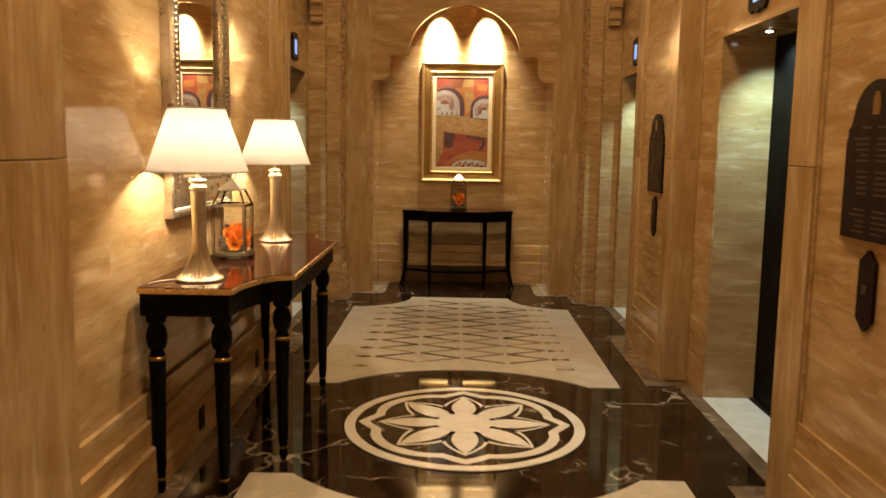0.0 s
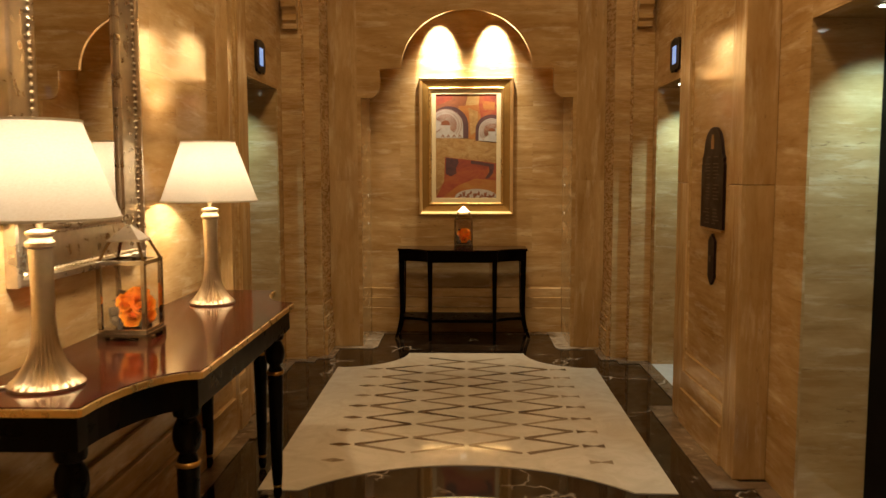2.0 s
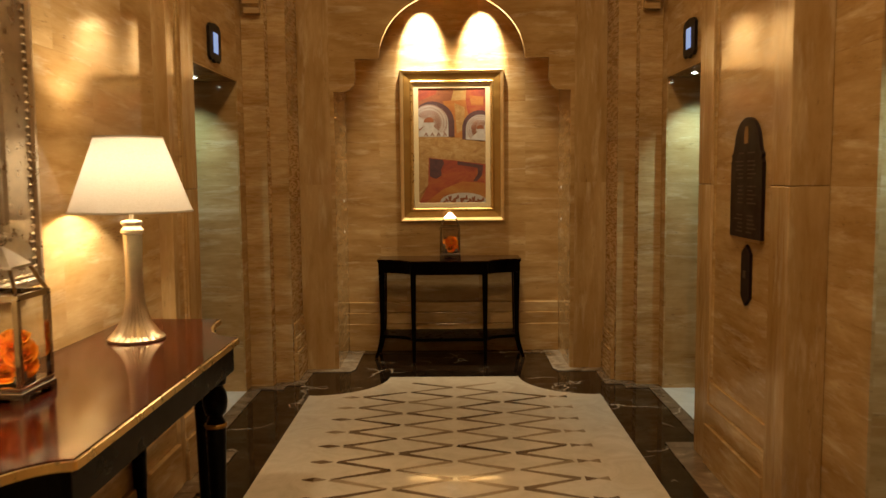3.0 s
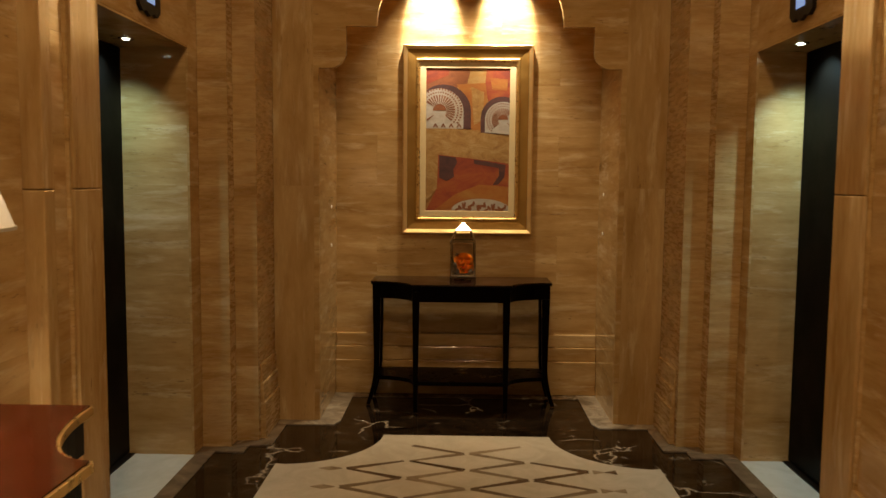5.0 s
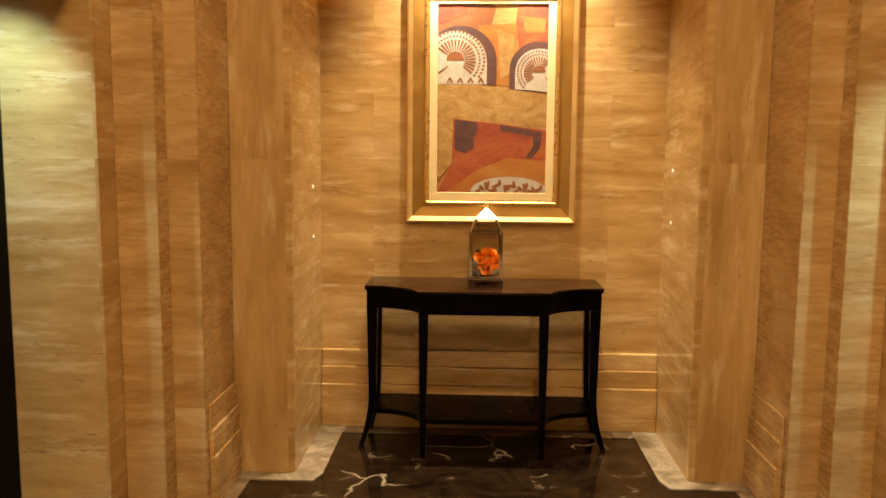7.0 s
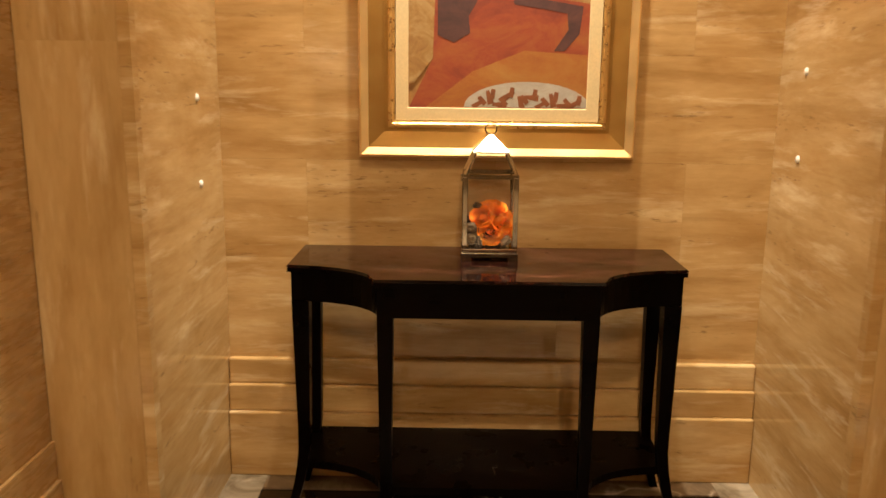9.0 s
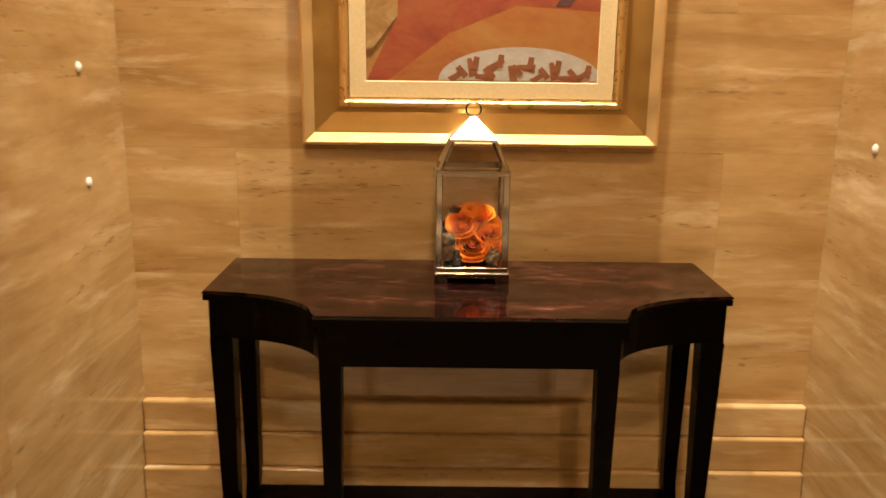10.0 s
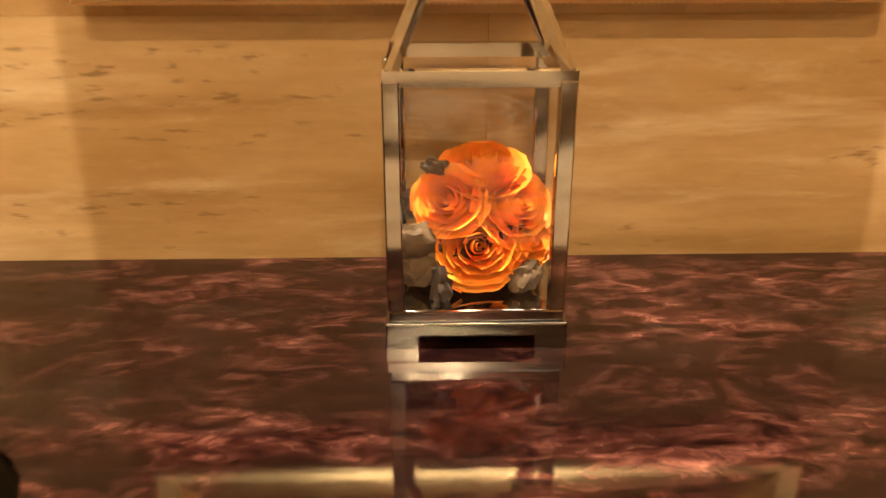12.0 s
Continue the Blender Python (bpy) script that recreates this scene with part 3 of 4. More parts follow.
def wall_run(points, z0, z1, thick):
    """An apron: a band along an open line of points."""
    bm = bmesh.new()
    inner = []
    for i, p in enumerate(points):
        a, b = Vector(points[max(0, i - 1)]), Vector(points[min(len(points) - 1, i + 1)])
        d = (b - a).normalized()
        inner.append((p[0] - d.y * thick, p[1] + d.x * thick))
    for (a, b, c, d) in zip(points, points[1:], inner[1:], inner):
        prism([a, b, c, d], z0, z1, "z", bm)
    bmesh.ops.remove_doubles(bm, verts=bm.verts, dist=1e-5)
    return bm


# table in the niche; local y runs away from the wall as negative
niche_table = thing("console_table", (0.045, 8.872, 0), "dark mahogany console table with scooped corners, in the niche", "console table")
OUT_T = table_outline(0.592, 0.0, -0.302, 0.320, -0.470)
bm = prism(OUT_T, 0.811, 0.82)
bmesh.ops.bevel(bm, geom=[e for e in bm.edges if abs(e.verts[0].co.z - e.verts[1].co.z) < 1e-6 and e.verts[0].co.z > 0.81], offset=0.003, segments=2, affect="EDGES")
part("tabletop", bm, BURL, niche_table, "polished burl veneer top, reddish figure")
part("top_edge", prism(table_outline(0.591, 0.0, -0.301, 0.319, -0.469), 0.798, 0.811), EBONY, niche_table, "dark edge under the veneer")
OUT_A = table_outline(0.581, -0.004, -0.293, 0.310, -0.461)
part("apron", wall_run(OUT_A, 0.708, 0.7985, -0.02), EBONY, niche_table)
part("shelf", prism(table_outline(0.570, -0.03, -0.290, 0.305, -0.446), 0.165, 0.190), EBONY, niche_table, "low dark shelf between the legs")


def tapered_leg(x, y, top, w0, w1, splay=0.0, lean=0.0):
    bm = bmesh.new()
    rings = []
    for i in range(13):
        k = i / 12
        z = top * (1 - k)
        w = w0 + (w1 - w0) * k
        o = splay * max(0.0, (k - 0.62) / 0.38) ** 1.8
        q = lean * max(0.0, (k - 0.62) / 0.38) ** 1.8
        rings.append([bm.verts.new((x + o + a * w / 2, y + q + b * w / 2, z)) for a, b in ((-1, -1), (1, -1), (1, 1), (-1, 1))])
    for a, b in zip(rings, rings[1:]):
        for i in range(4):
            bm.faces.new((a[i], a[(i + 1) % 4], b[(i + 1) % 4], b[i]))
    bm.faces.new(rings[0])
    bm.faces.new(rings[-1])
    return bm


for s in (-1, 1):
    part("leg", tapered_leg(s * 0.553, -0.279, 0.71, 0.052, 0.026, s * 0.055, -0.02), EBONY, niche_table)
    part("leg", tapered_leg(s * 0.553, -0.060, 0.71, 0.048, 0.026, s * 0.045, 0.012), EBONY, niche_table)
    part("leg", tapered_leg(s * 0.288, -0.436, 0.71, 0.046, 0.026), EBONY, niche_table)

# long table on the side wall: local +y away from the wall, turned to face +x
LT = (-1.288, 4.28, 0)
long_table = thing("console_table", LT, "long black and mahogany console table with gilt edge", "console table", turn=90)
OUT_L = [(x, y) for x, y in table_outline(1.042, 0.0, -0.385, 0.648, -0.565)]
bm = prism(OUT_L, 0.893, 0.907)
part("tabletop", bm, MAHOGANY, long_table, "glossy dark red mahogany top")
run = wall_run(OUT_L, 0.880, 0.8925, -0.03)
part("gilt_edge", run, GILT_EDGE, long_table, "gilt moulded edge")
rim = bmesh.new()
for p, q in zip(OUT_L, OUT_L[1:]):
    bar(rim, (p[0], p[1], 0.8925), (q[0], q[1], 0.8925), 0.017, 0.020)
part("gilt_bead", rim, GILT_EDGE, long_table, "rounded gilt bead")
part("apron", wall_run(table_outline(1.030, -0.004, -0.373, 0.636, -0.553), 0.785, 0.881, -0.022), BLACK_LACQUER, long_table)
part("underside", prism(table_outline(1.022, -0.006, -0.36, 0.628, -0.54), 0.868, 0.880), BLACK_LACQUER, long_table)
LEG = [(0.012, 0.0), (0.018, 0.012), (0.021, 0.035), (0.016, 0.058), (0.016, 0.066), (0.020, 0.07), (0.024, 0.12), (0.036, 0.585), (0.036, 0.596)]
RING = [(0.0365, 0.588), (0.040, 0.592), (0.040, 0.600), (0.0365, 0.604)]
HEAD = [(0.034, 0.604), (0.030, 0.616), (0.026, 0.626), (0.028, 0.634), (0.036, 0.640), (0.042, 0.660), (0.045, 0.685), (0.042, 0.712), (0.034, 0.730), (0.030, 0.738), (0.030, 0.744), (0.040, 0.750), (0.043, 0.765), (0.043, 0.787)]
for x, y in ((-0.975, -0.05), (-0.975, -0.325), (-0.58, -0.495), (0.58, -0.495), (0.975, -0.325), (0.975, -0.05)):
    leg = part("leg", lathe(LEG, 20, at=(x, y)), BLACK_LACQUER, long_table, "turned black lacquered leg", True)
    part("leg_head", lathe(HEAD, 20, at=(x, y)), BLACK_LACQUER, leg, "", True)
    part("gilt_ring", lathe(RING, 20, at=(x, y)), GOLD_DARK, leg, "thin gilt ring", True)
    part("foot_ring", lathe([(0.0165, 0.055), (0.021, 0.06), (0.021, 0.066), (0.0165, 0.069)], 16, at=(x, y)), GOLD_DARK, leg, "thin gilt ring", True)
TOP = 0.907

# ---- table lamps ----
m, n, l, b = shader("lamp_shade_fabric", 0.9)
tr, mx = n.new("ShaderNodeBsdfTranslucent"), n.new("ShaderNodeMixShader")
weave = noise_tex(n, l, coords(n, l, (1, 1, 1)), 220, 2)
l.new(ramp(n, l, weave, [(0.3, (0.80, 0.72, 0.58)), (0.7, (0.90, 0.84, 0.72))]), b.inputs["Base Color"])
tr.inputs[0].default_value = (0.130, 0.119, 0.104, 1)
mx.inputs[0].default_value = 0.34
l.new(b.outputs[0], mx.inputs[1])
l.new(tr.outputs[0], mx.inputs[2])
l.new(mx.outputs[0], n["Material Output"].inputs[0])
SHADE = m
BULB = glow("bulb_glass", (1.0, 0.82, 0.55), 12.0)
BRUSHED = plain("brushed_champagne", (0.60, 0.50, 0.36), 0.36, 0.9, 0.14, 30, 0, 0.03)


def open_lathe(profile, segs=40):
    bm = bmesh.new()
    rings = [[bm.verts.new((r * math.cos(2 * math.pi * i / segs), r * math.sin(2 * math.pi * i / segs), z)) for i in range(segs)] for r, z in profile]
    for a, b2 in zip(rings, rings[1:]):
        for i in range(segs):
            bm.faces.new((a[i], a[(i + 1) % segs], b2[(i + 1) % segs], b2[i]))
    return bm


def table_lamp(x, y):
    t = thing("table_lamp", (x, y, TOP), "lit table lamp, white tapered shade, fluted silver-gilt base", "table lamp", "lamps on the console")
    foot = [(0.100, 0.0), (0.102, 0.008), (0.096, 0.016), (0.087, 0.022), (0.073, 0.040), (0.055, 0.066), (0.042, 0.100), (0.034, 0.140), (0.030, 0.19), (0.030, 0.27), (0.032, 0.34), (0.033, 0.385)]
    part("base", lathe(foot, 144, 24, 0.15, (0.015, 0.11)), BRUSHED, t, "fluted flaring silver-gilt column", True)
    part("collar", lathe([(0.031, 0.385), (0.040, 0.392), (0.040, 0.402), (0.032, 0.410), (0.030, 0.416), (0.038, 0.424), (0.038, 0.432), (0.020, 0.438)], 28), BRUSHED, t, "", True)
    part("stem", lathe([(0.009, 0.436), (0.009, 0.53), (0.014, 0.535), (0.014, 0.56)], 14), BRUSHED, t)
    sh = part("shade", open_lathe([(0.213, 0.468), (0.118, 0.732)]), SHADE, t, "white fabric shade glowing warm", True)
    for r, z in ((0.2135, 0.468), (0.1185, 0.732)):
        part("shade_rim", ring_loop(r, z), SHADE, sh)
    part("bulb", lathe([(0.012, 0.560), (0.016, 0.575), (0.030, 0.600), (0.033, 0.618), (0.028, 0.640), (0.012, 0.652)], 18), BULB, t, "glowing warm bulb", True).visible_shadow = False


def ring_loop(r, z):
    bm = bmesh.new()
    sec = [(r - 0.002, z - 0.003), (r + 0.002, z - 0.003), (r + 0.002, z + 0.004), (r - 0.002, z + 0.004)]
    rings = [[bm.verts.new((a * math.cos(2 * math.pi * i / 40), a * math.sin(2 * math.pi * i / 40), c)) for a, c in sec] for i in range(40)]
    for i in range(40):
        p, q = rings[i], rings[(i + 1) % 40]
        for j in range(4):
            bm.faces.new((p[j], p[(j + 1) % 4], q[(j + 1) % 4], q[j]))
    return bm


for x, y in TABLE_LAMPS:
    table_lamp(x, y)

# lamp cord lying on the table behind the nearer lamp
cu = bpy.data.curves.new("lamp_cord", "CURVE")
cu.dimensions, cu.bevel_depth, cu.bevel_resolution = "3D", 0.0035, 2
sp = cu.splines.new("BEZIER")
path = [(-1.19, 3.42), (-1.24, 3.37), (-1.262, 3.31), (-1.255, 3.275)]
sp.bezier_points.add(len(path) - 1)
for bp, (x, y) in zip(sp.bezier_points, path):
    bp.co = (x, y, TOP + 0.0045)
    bp.handle_left_type = bp.handle_right_type = "AUTO"
cord = new("lamp_cord", cu)
cu.materials.append(plain("cord_plastic", (0.55, 0.45, 0.30), 0.45))
tagged(cord, "thin pale lamp cord curling on the console top", "cord")

# ---- lanterns and roses ----
GLASS = bpy.data.materials.new("lantern_glass")
GLASS.use_nodes = True
gn, gl = GLASS.node_tree.nodes, GLASS.node_tree.links
gb = gn["Principled BSDF"]
gb.inputs["Roughness"].default_value, gb.inputs["IOR"].default_value = 0.0, 1.45
gt, gm, gf = gn.new("ShaderNodeBsdfTransparent"), gn.new("ShaderNodeMixShader"), gn.new("ShaderNodeBsdfGlossy")
gf.inputs["Roughness"].default_value = 0.01
fr, fm = gn.new("ShaderNodeLayerWeight"), gn.new("ShaderNodeMath")
fr.inputs[0].default_value = 0.2
fm.operation, fm.inputs[1].default_value = "MULTIPLY_ADD", 0.35
fm.inputs[2].default_value = 0.03
gl.new(fr.outputs["Facing"], fm.inputs[0])
gl.new(fm.outputs[0], gm.inputs[0])
gl.new(gt.outputs[0], gm.inputs[1])
gl.new(gf.outputs[0], gm.inputs[2])
gl.new(gm.outputs[0], gn["Material Output"].inputs[0])

m, n, l, b = shader("rose_petal", 0.5)
f = noise_tex(n, l, coords(n, l, (1, 1, 1)), 40, 4)
l.new(ramp(n, l, f, [(0.3, (1.0, 0.27, 0.012)), (0.7, (1.0, 0.43, 0.035))]), b.inputs["Base Color"])
b.inputs["Subsurface Weight"].default_value = 0.25
b.inputs["Subsurface Radius"].default_value = (0.01, 0.003, 0.001)
PETAL = m
DRIFTWOOD = plain("driftwood", (0.17, 0.11, 0.055), 0.75, 0, 0.75, 35, 0, 0.6)
DARK_BARK = plain("dark_bark", (0.05, 0.03, 0.018), 0.7, 0, 0.7, 28, 0, 0.6)


def lantern(place, label, turn=0):
    t = thing("lantern", place, label, "lantern", "glass lanterns", turn=turn)
    for lo, hi in ((-0.090, -0.058), (0.058, 0.090)):
        for c, d in ((-0.090, -0.058), (0.058, 0.090)):
            part("foot", a_box(lo, hi, c, d, 0.0, 0.0145), PEWTER, t)
    part("plinth", a_box(-0.090, 0.090, -0.090, 0.090, 0.0142, 0.029, bevel=0.002), PEWTER, t, "polished nickel plinth on corner feet")
    part("floor_plate", a_box(-0.086, 0.086, -0.086, 0.086, 0.029, 0.042, bevel=0.002), CHROME, t)
    h = 0.079
    for sx in (-1, 1):
        for sy in (-1, 1):
            part("post", a_box(sx * h - 0.0085, sx * h + 0.0075, sy * h - 0.0075, sy * h + 0.0075, 0.042, 0.276, bevel=0.0015), CHROME, t)
    top = bmesh.new()
    for s in (-1, 1):
        box(top, -0.0865, 0.0865, s * h - 0.0065, s * h + 0.0065, 0.270, 0.285)
        box(top, s * h - 0.0065, s * h + 0.0065, -0.072, 0.072, 0.270, 0.285)
    part("top_frame", top, CHROME, t)
    k = 0.050
    for sx in (-1, 1):
        for sy in (-1, 1):
            part("roof_bar", bar(bmesh.new(), (sx * h, sy * h, 0.283), (sx * k, sy * k, 0.352), 0.009), CHROME, t)
    cap = bmesh.new()
    v = [cap.verts.new((a * 0.056, c * 0.056, 0.350)) for a, c in ((-1, -1), (1, -1), (1, 1), (-1, 1))]
    u = [cap.verts.new((a * 0.056, c * 0.056, 0.357)) for a, c in ((-1, -1), (1, -1), (1, 1), (-1, 1))]
    q = [cap.verts.new((a * 0.006, c * 0.006, 0.408)) for a, c in ((-1, -1), (1, -1), (1, 1), (-1, 1))]
    cap.faces.new(v)
    cap.faces.new(q)
    for a, c in ((v, u), (u, q)):
        for i in range(4):
            cap.faces.new((a[i], a[(i + 1) % 4], c[(i + 1) % 4], c[i]))
    part("cap", cap, NICKEL, t, "brushed pyramid cap")
    ring = bmesh.new()
    loops = []
    for i in range(24):
        a = 2 * math.pi * i / 24
        loops.append([ring.verts.new(((0.018 + 0.0022 * math.cos(c)) * math.cos(a), 0.0022 * math.sin(c), 0.426 + (0.018 + 0.0022 * math.cos(c)) * math.sin(a))) for c in [2 * math.pi * j / 8 for j in range(8)]])
    for i in range(24):
        p, q2 = loops[i], loops[(i + 1) % 24]
        for j in range(8):
            ring.faces.new((p[j], p[(j + 1) % 8], q2[(j + 1) % 8], q2[j]))
    part("ring", ring, CHROME, t, "thin carrying ring", True)
    part("hinge", lathe([(0.004, 0.245), (0.004, 0.268), (0.002, 0.27)], 10, at=(-0.0895, 0.07)), CHROME, t)
    for s in (-1, 1):
        part("pane", a_box(-0.0725, 0.0725, s * 0.079 - 0.0012, s * 0.079 + 0.0012, 0.043, 0.270), GLASS, t, "clear glass pane").visible_shadow = False
        part("pane", a_box(s * 0.079 - 0.0012, s * 0.079 + 0.0012, -0.0725, 0.0725, 0.043, 0.270), GLASS, t, "clear glass pane").visible_shadow = False
    return t


def rose_mesh(seed, r):
    """Broad ruffled petals in whorls about z: a tight heart, cupped middle, rolled-back rims."""
    rn = random.Random(seed)
    bm = bmesh.new()
    whorls = [(2, 0.10, 0.62, -0.25), (3, 0.19, 0.66, -0.18), (3, 0.31, 0.66, -0.05), (4, 0.45, 0.62, 0.10), (5, 0.62, 0.53, 0.22), (5, 0.80, 0.38, 0.34), (6, 0.93, 0.16, 0.40)]
    for whorl, (count, rad, height, roll) in enumerate(whorls):
        for c in range(count):
            a0 = 2 * math.pi * (c + 0.41 * whorl) / count + rn.uniform(-0.22, 0.22)
            wide = math.pi / count * rn.uniform(1.25, 1.5)
            hh, ph, rr = height * rn.uniform(0.9, 1.1), rn.uniform(0, 6.3), rad * rn.uniform(0.95, 1.06)
            grid = []
            for i in range(8):
                v = i / 7
                row = []
                for j in range(11):
                    w = j / 10 * 2 - 1
                    ang = a0 + w * wide * (0.35 + 0.65 * math.sin(math.pi / 2 * min(1.0, v * 1.5)))
                    edge = max(0.0, (v - 0.62) / 0.38)
                    ruff = math.sin(7.0 * w + ph) * 0.5 + math.sin(13.0 * w + 2 * ph) * 0.3
                    k = rr * (0.30 + 0.78 * math.sin(math.pi / 2 * min(1.0, v * 1.25)) ** 0.8) + roll * rr * 0.55 * edge ** 1.5 + 0.035 * w + edge * 0.035 * ruff
                    z = -0.5 + (hh + 0.5) * v * (1 - 0.20 * abs(w) ** 2.6) - 0.16 * max(0.0, roll) * edge ** 2.2 + edge * 0.03 * ruff
                    row.append(bm.verts.new((r * k * math.cos(ang), r * k * math.sin(ang), r * z)))
                grid.append(row)
            for i in range(7):
                for j in range(10):
                    bm.faces.new((grid[i][j], grid[i][j + 1], grid[i + 1][j + 1], grid[i + 1][j]))
    return bm


def chunk(seed, size, squash):
    bm = bmesh.new()
    bmesh.ops.create_icosphere(bm, subdivisions=3, radius=1.0)
    for v in bm.verts:
        d = v.co.normalized()
        k = 1 + 0.45 * noise.noise(d * 2.1 + Vector((seed, 0, 0))) + 0.25 * noise.noise(d * 5.3 + Vector((0, seed, 0)))
        v.co = Vector((d.x * squash[0], d.y * squash[1], d.z * squash[2])) * (k * size)
    return bm


def roses(place, turn=0, scale=1.0):
    t = thing("rose_arrangement", place, "preserved orange roses on driftwood inside the lantern", "flowers", "rose arrangements", turn=turn)
    for i, (x, y, z, r, tx, tz) in enumerate([(-0.022, -0.028, 0.088, 0.029, 62, -18), (0.002, -0.034, 0.046, 0.038, 70, 4), (0.032, -0.020, 0.080, 0.034, 62, 34), (0.008, -0.004, 0.108, 0.034, 22, 0), (0.042, -0.020, 0.046, 0.030, 66, 46), (0.012, 0.024, 0.070, 0.036, -50, 0)]):
        ob = part("rose", rose_mesh(i + 3, r), PETAL, t, "", True)
        ob.matrix_local = pose(x, y, z, tx, 0, tz)
    for i, (x, y, z, s, q, mat) in enumerate([(-0.045, -0.030, 0.030, 0.026, (1.0, 0.8, 0.9), DRIFTWOOD), (-0.040, 0.005, 0.075, 0.024, (1.3, 0.6, 0.7), DARK_BARK), (-0.032, -0.01, 0.113, 0.020, (1.5, 0.6, 0.35), DRIFTWOOD),
                                              (0.0, 0.0, 0.014, 0.036, (1.6, 1.5, 0.42), DARK_BARK), (0.045, -0.040, 0.016, 0.018, (1.0, 0.8, 0.7), DRIFTWOOD), (-0.052, -0.045, 0.056, 0.016, (0.9, 0.7, 1.3), DRIFTWOOD), (-0.03, -0.052, 0.012, 0.014, (1.4, 0.7, 0.6), DARK_BARK)]):
        ob = part("bark", chunk(i * 3.7, s, q), mat, t, "", True)
        ob.matrix_local = pose(x, y, z, 0, 15 * i, 40 * i)
    return t


lantern((0.055, 8.733, 0.82), "polished nickel lantern, clear panes, on the niche table").scale = (0.96, 0.96, 0.925)
roses((0.055, 8.733, 0.8588)).scale = (1.12, 1.05, 1.04)
lantern((-1.135, 4.13, TOP), "polished nickel lantern, clear panes, on the long console")
roses((-1.121, 4.128, TOP + 0.042)).scale = (1.1, 1.05, 1.06)

# ---- picture ----


def frame_sweep(w, h, profile):
    """A mitred frame in the x-z plane, facing -y: profile of inset and projection."""
    bm = bmesh.new()
    loops = []
    for inset, out in profile:
        a, b = w / 2 - inset, h / 2 - inset
        loops.append([bm.verts.new((x, -out, z)) for x, z in ((-a, -b), (a, -b), (a, b), (-a, b))])
    for p, q in zip(loops, loops[1:] + loops[:1]):
        for i in range(4):
            bm.faces.new((p[i], p[(i + 1) % 4], q[(i + 1) % 4], q[i]))
    return bm


PX, PZ, PW, PH = 0.078, 1.752, 0.878, 1.272
picture = thing("framed_picture", (PX, 8.8985, PZ), "abstract orange painting in a wide gold frame", "picture")
GILT = plain("bright_gilt", (0.88, 0.62, 0.28), 0.36, 0.85, 0.06, 12)
part("outer_moulding", frame_sweep(PW, PH, [(0, 0), (0, 0.042), (0.003, 0.049), (0.007, 0.051), (0.011, 0.049), (0.027, 0.040), (0.030, 0.038), (0.030, 0.0)]), GILT, picture, "ribbed bright gold outer moulding")
part("cove", frame_sweep(PW - 0.06, PH - 0.06, [(0, 0), (0, 0.039), (0.012, 0.037), (0.030, 0.034), (0.050, 0.030), (0.062, 0.031), (0.062, 0.0)]), GOLD_DARK, picture, "wide dull gold cove")
part("inner_moulding", frame_sweep(PW - 0.184, PH - 0.184, [(0, 0), (0, 0.036), (0.005, 0.040), (0.012, 0.040), (0.017, 0.034), (0.022, 0.033), (0.024, 0.0)]), GOLD, picture, "bright gold inner moulding")
ribs = bmesh.new()
for s in (-1, 1):
    for i in range(int(PW / 0.007)):
        x = -PW / 2 + 0.0035 + 0.007 * i
        bar(ribs, (x, -0.038, s * PH / 2), (x, -0.010, s * PH / 2), 0.004, 0.002)
    for i in range(int(PH / 0.007)):
        z = -PH / 2 + 0.0035 + 0.007 * i
        bar(ribs, (s * PW / 2, -0.038, z), (s * PW / 2, -0.010, z), 0.002, 0.004)
tagged(part("reeding", ribs, GILT, picture, "fine reeded gold outer edge"), kind="stuff")
LINEN = plain("cream_linen", (0.60, 0.47, 0.26), 0.8, 0, 0.15, 150, 0, 0.08)
part("mount", frame_sweep(PW - 0.232, PH - 0.232, [(0, 0), (0, 0.028), (0.038, 0.028), (0.040, 0.026), (0.040, 0.0)]), LINEN, picture, "cream linen mount")
part("backing", a_box(-PW / 2 + 0.02, PW / 2 - 0.02, -0.004, -0.0005, -PH / 2 + 0.02, PH / 2 - 0.02), BRONZE, picture)


def paint(name, stops, scale=5.0, distort=0.5):
    m, n, l, b = shader(name, 0.55)
    f = noise_tex(n, l, coords(n, l, (1, 1, 1.6)), scale, 10, 0.74, distort)
    l.new(ramp(n, l, f, [(p, tuple(0.48 * q ** 1.06 for q in c)) for p, c in stops]), b.inputs["Base Color"])
    bump(n, l, b, f, 0.15)
    return m


CANVAS = paint("paint_ochre", [(0.3, (0.40, 0.14, 0.03)), (0.5, (0.62, 0.33, 0.09)), (0.7, (0.72, 0.48, 0.19))])
RED = paint("paint_red", [(0.3, (0.26, 0.035, 0.02)), (0.5, (0.50, 0.09, 0.025)), (0.7, (0.60, 0.20, 0.04))])
ORANGE = paint("paint_orange", [(0.3, (0.45, 0.10, 0.02)), (0.5, (0.60, 0.22, 0.035)), (0.7, (0.66, 0.32, 0.07))])
PLUM = paint("paint_plum", [(0.3, (0.07, 0.025, 0.03)), (0.6, (0.17, 0.06, 0.055)), (0.8, (0.3, 0.11, 0.05))], 8)
SAND = paint("paint_sand", [(0.3, (0.36, 0.14, 0.035)), (0.5, (0.60, 0.34, 0.10)), (0.7, (0.78, 0.56, 0.26))], 9, 1.0)
LACE = paint("paint_white", [(0.3, (0.62, 0.54, 0.46)), (0.7, (0.85, 0.80, 0.72))], 20)
RUST = paint("paint_rust", [(0.3, (0.30, 0.09, 0.03)), (0.7, (0.50, 0.17, 0.05))], 20)
AX0, AX1, AZ0, AZ1 = -0.282, 0.298, -0.482, 0.510
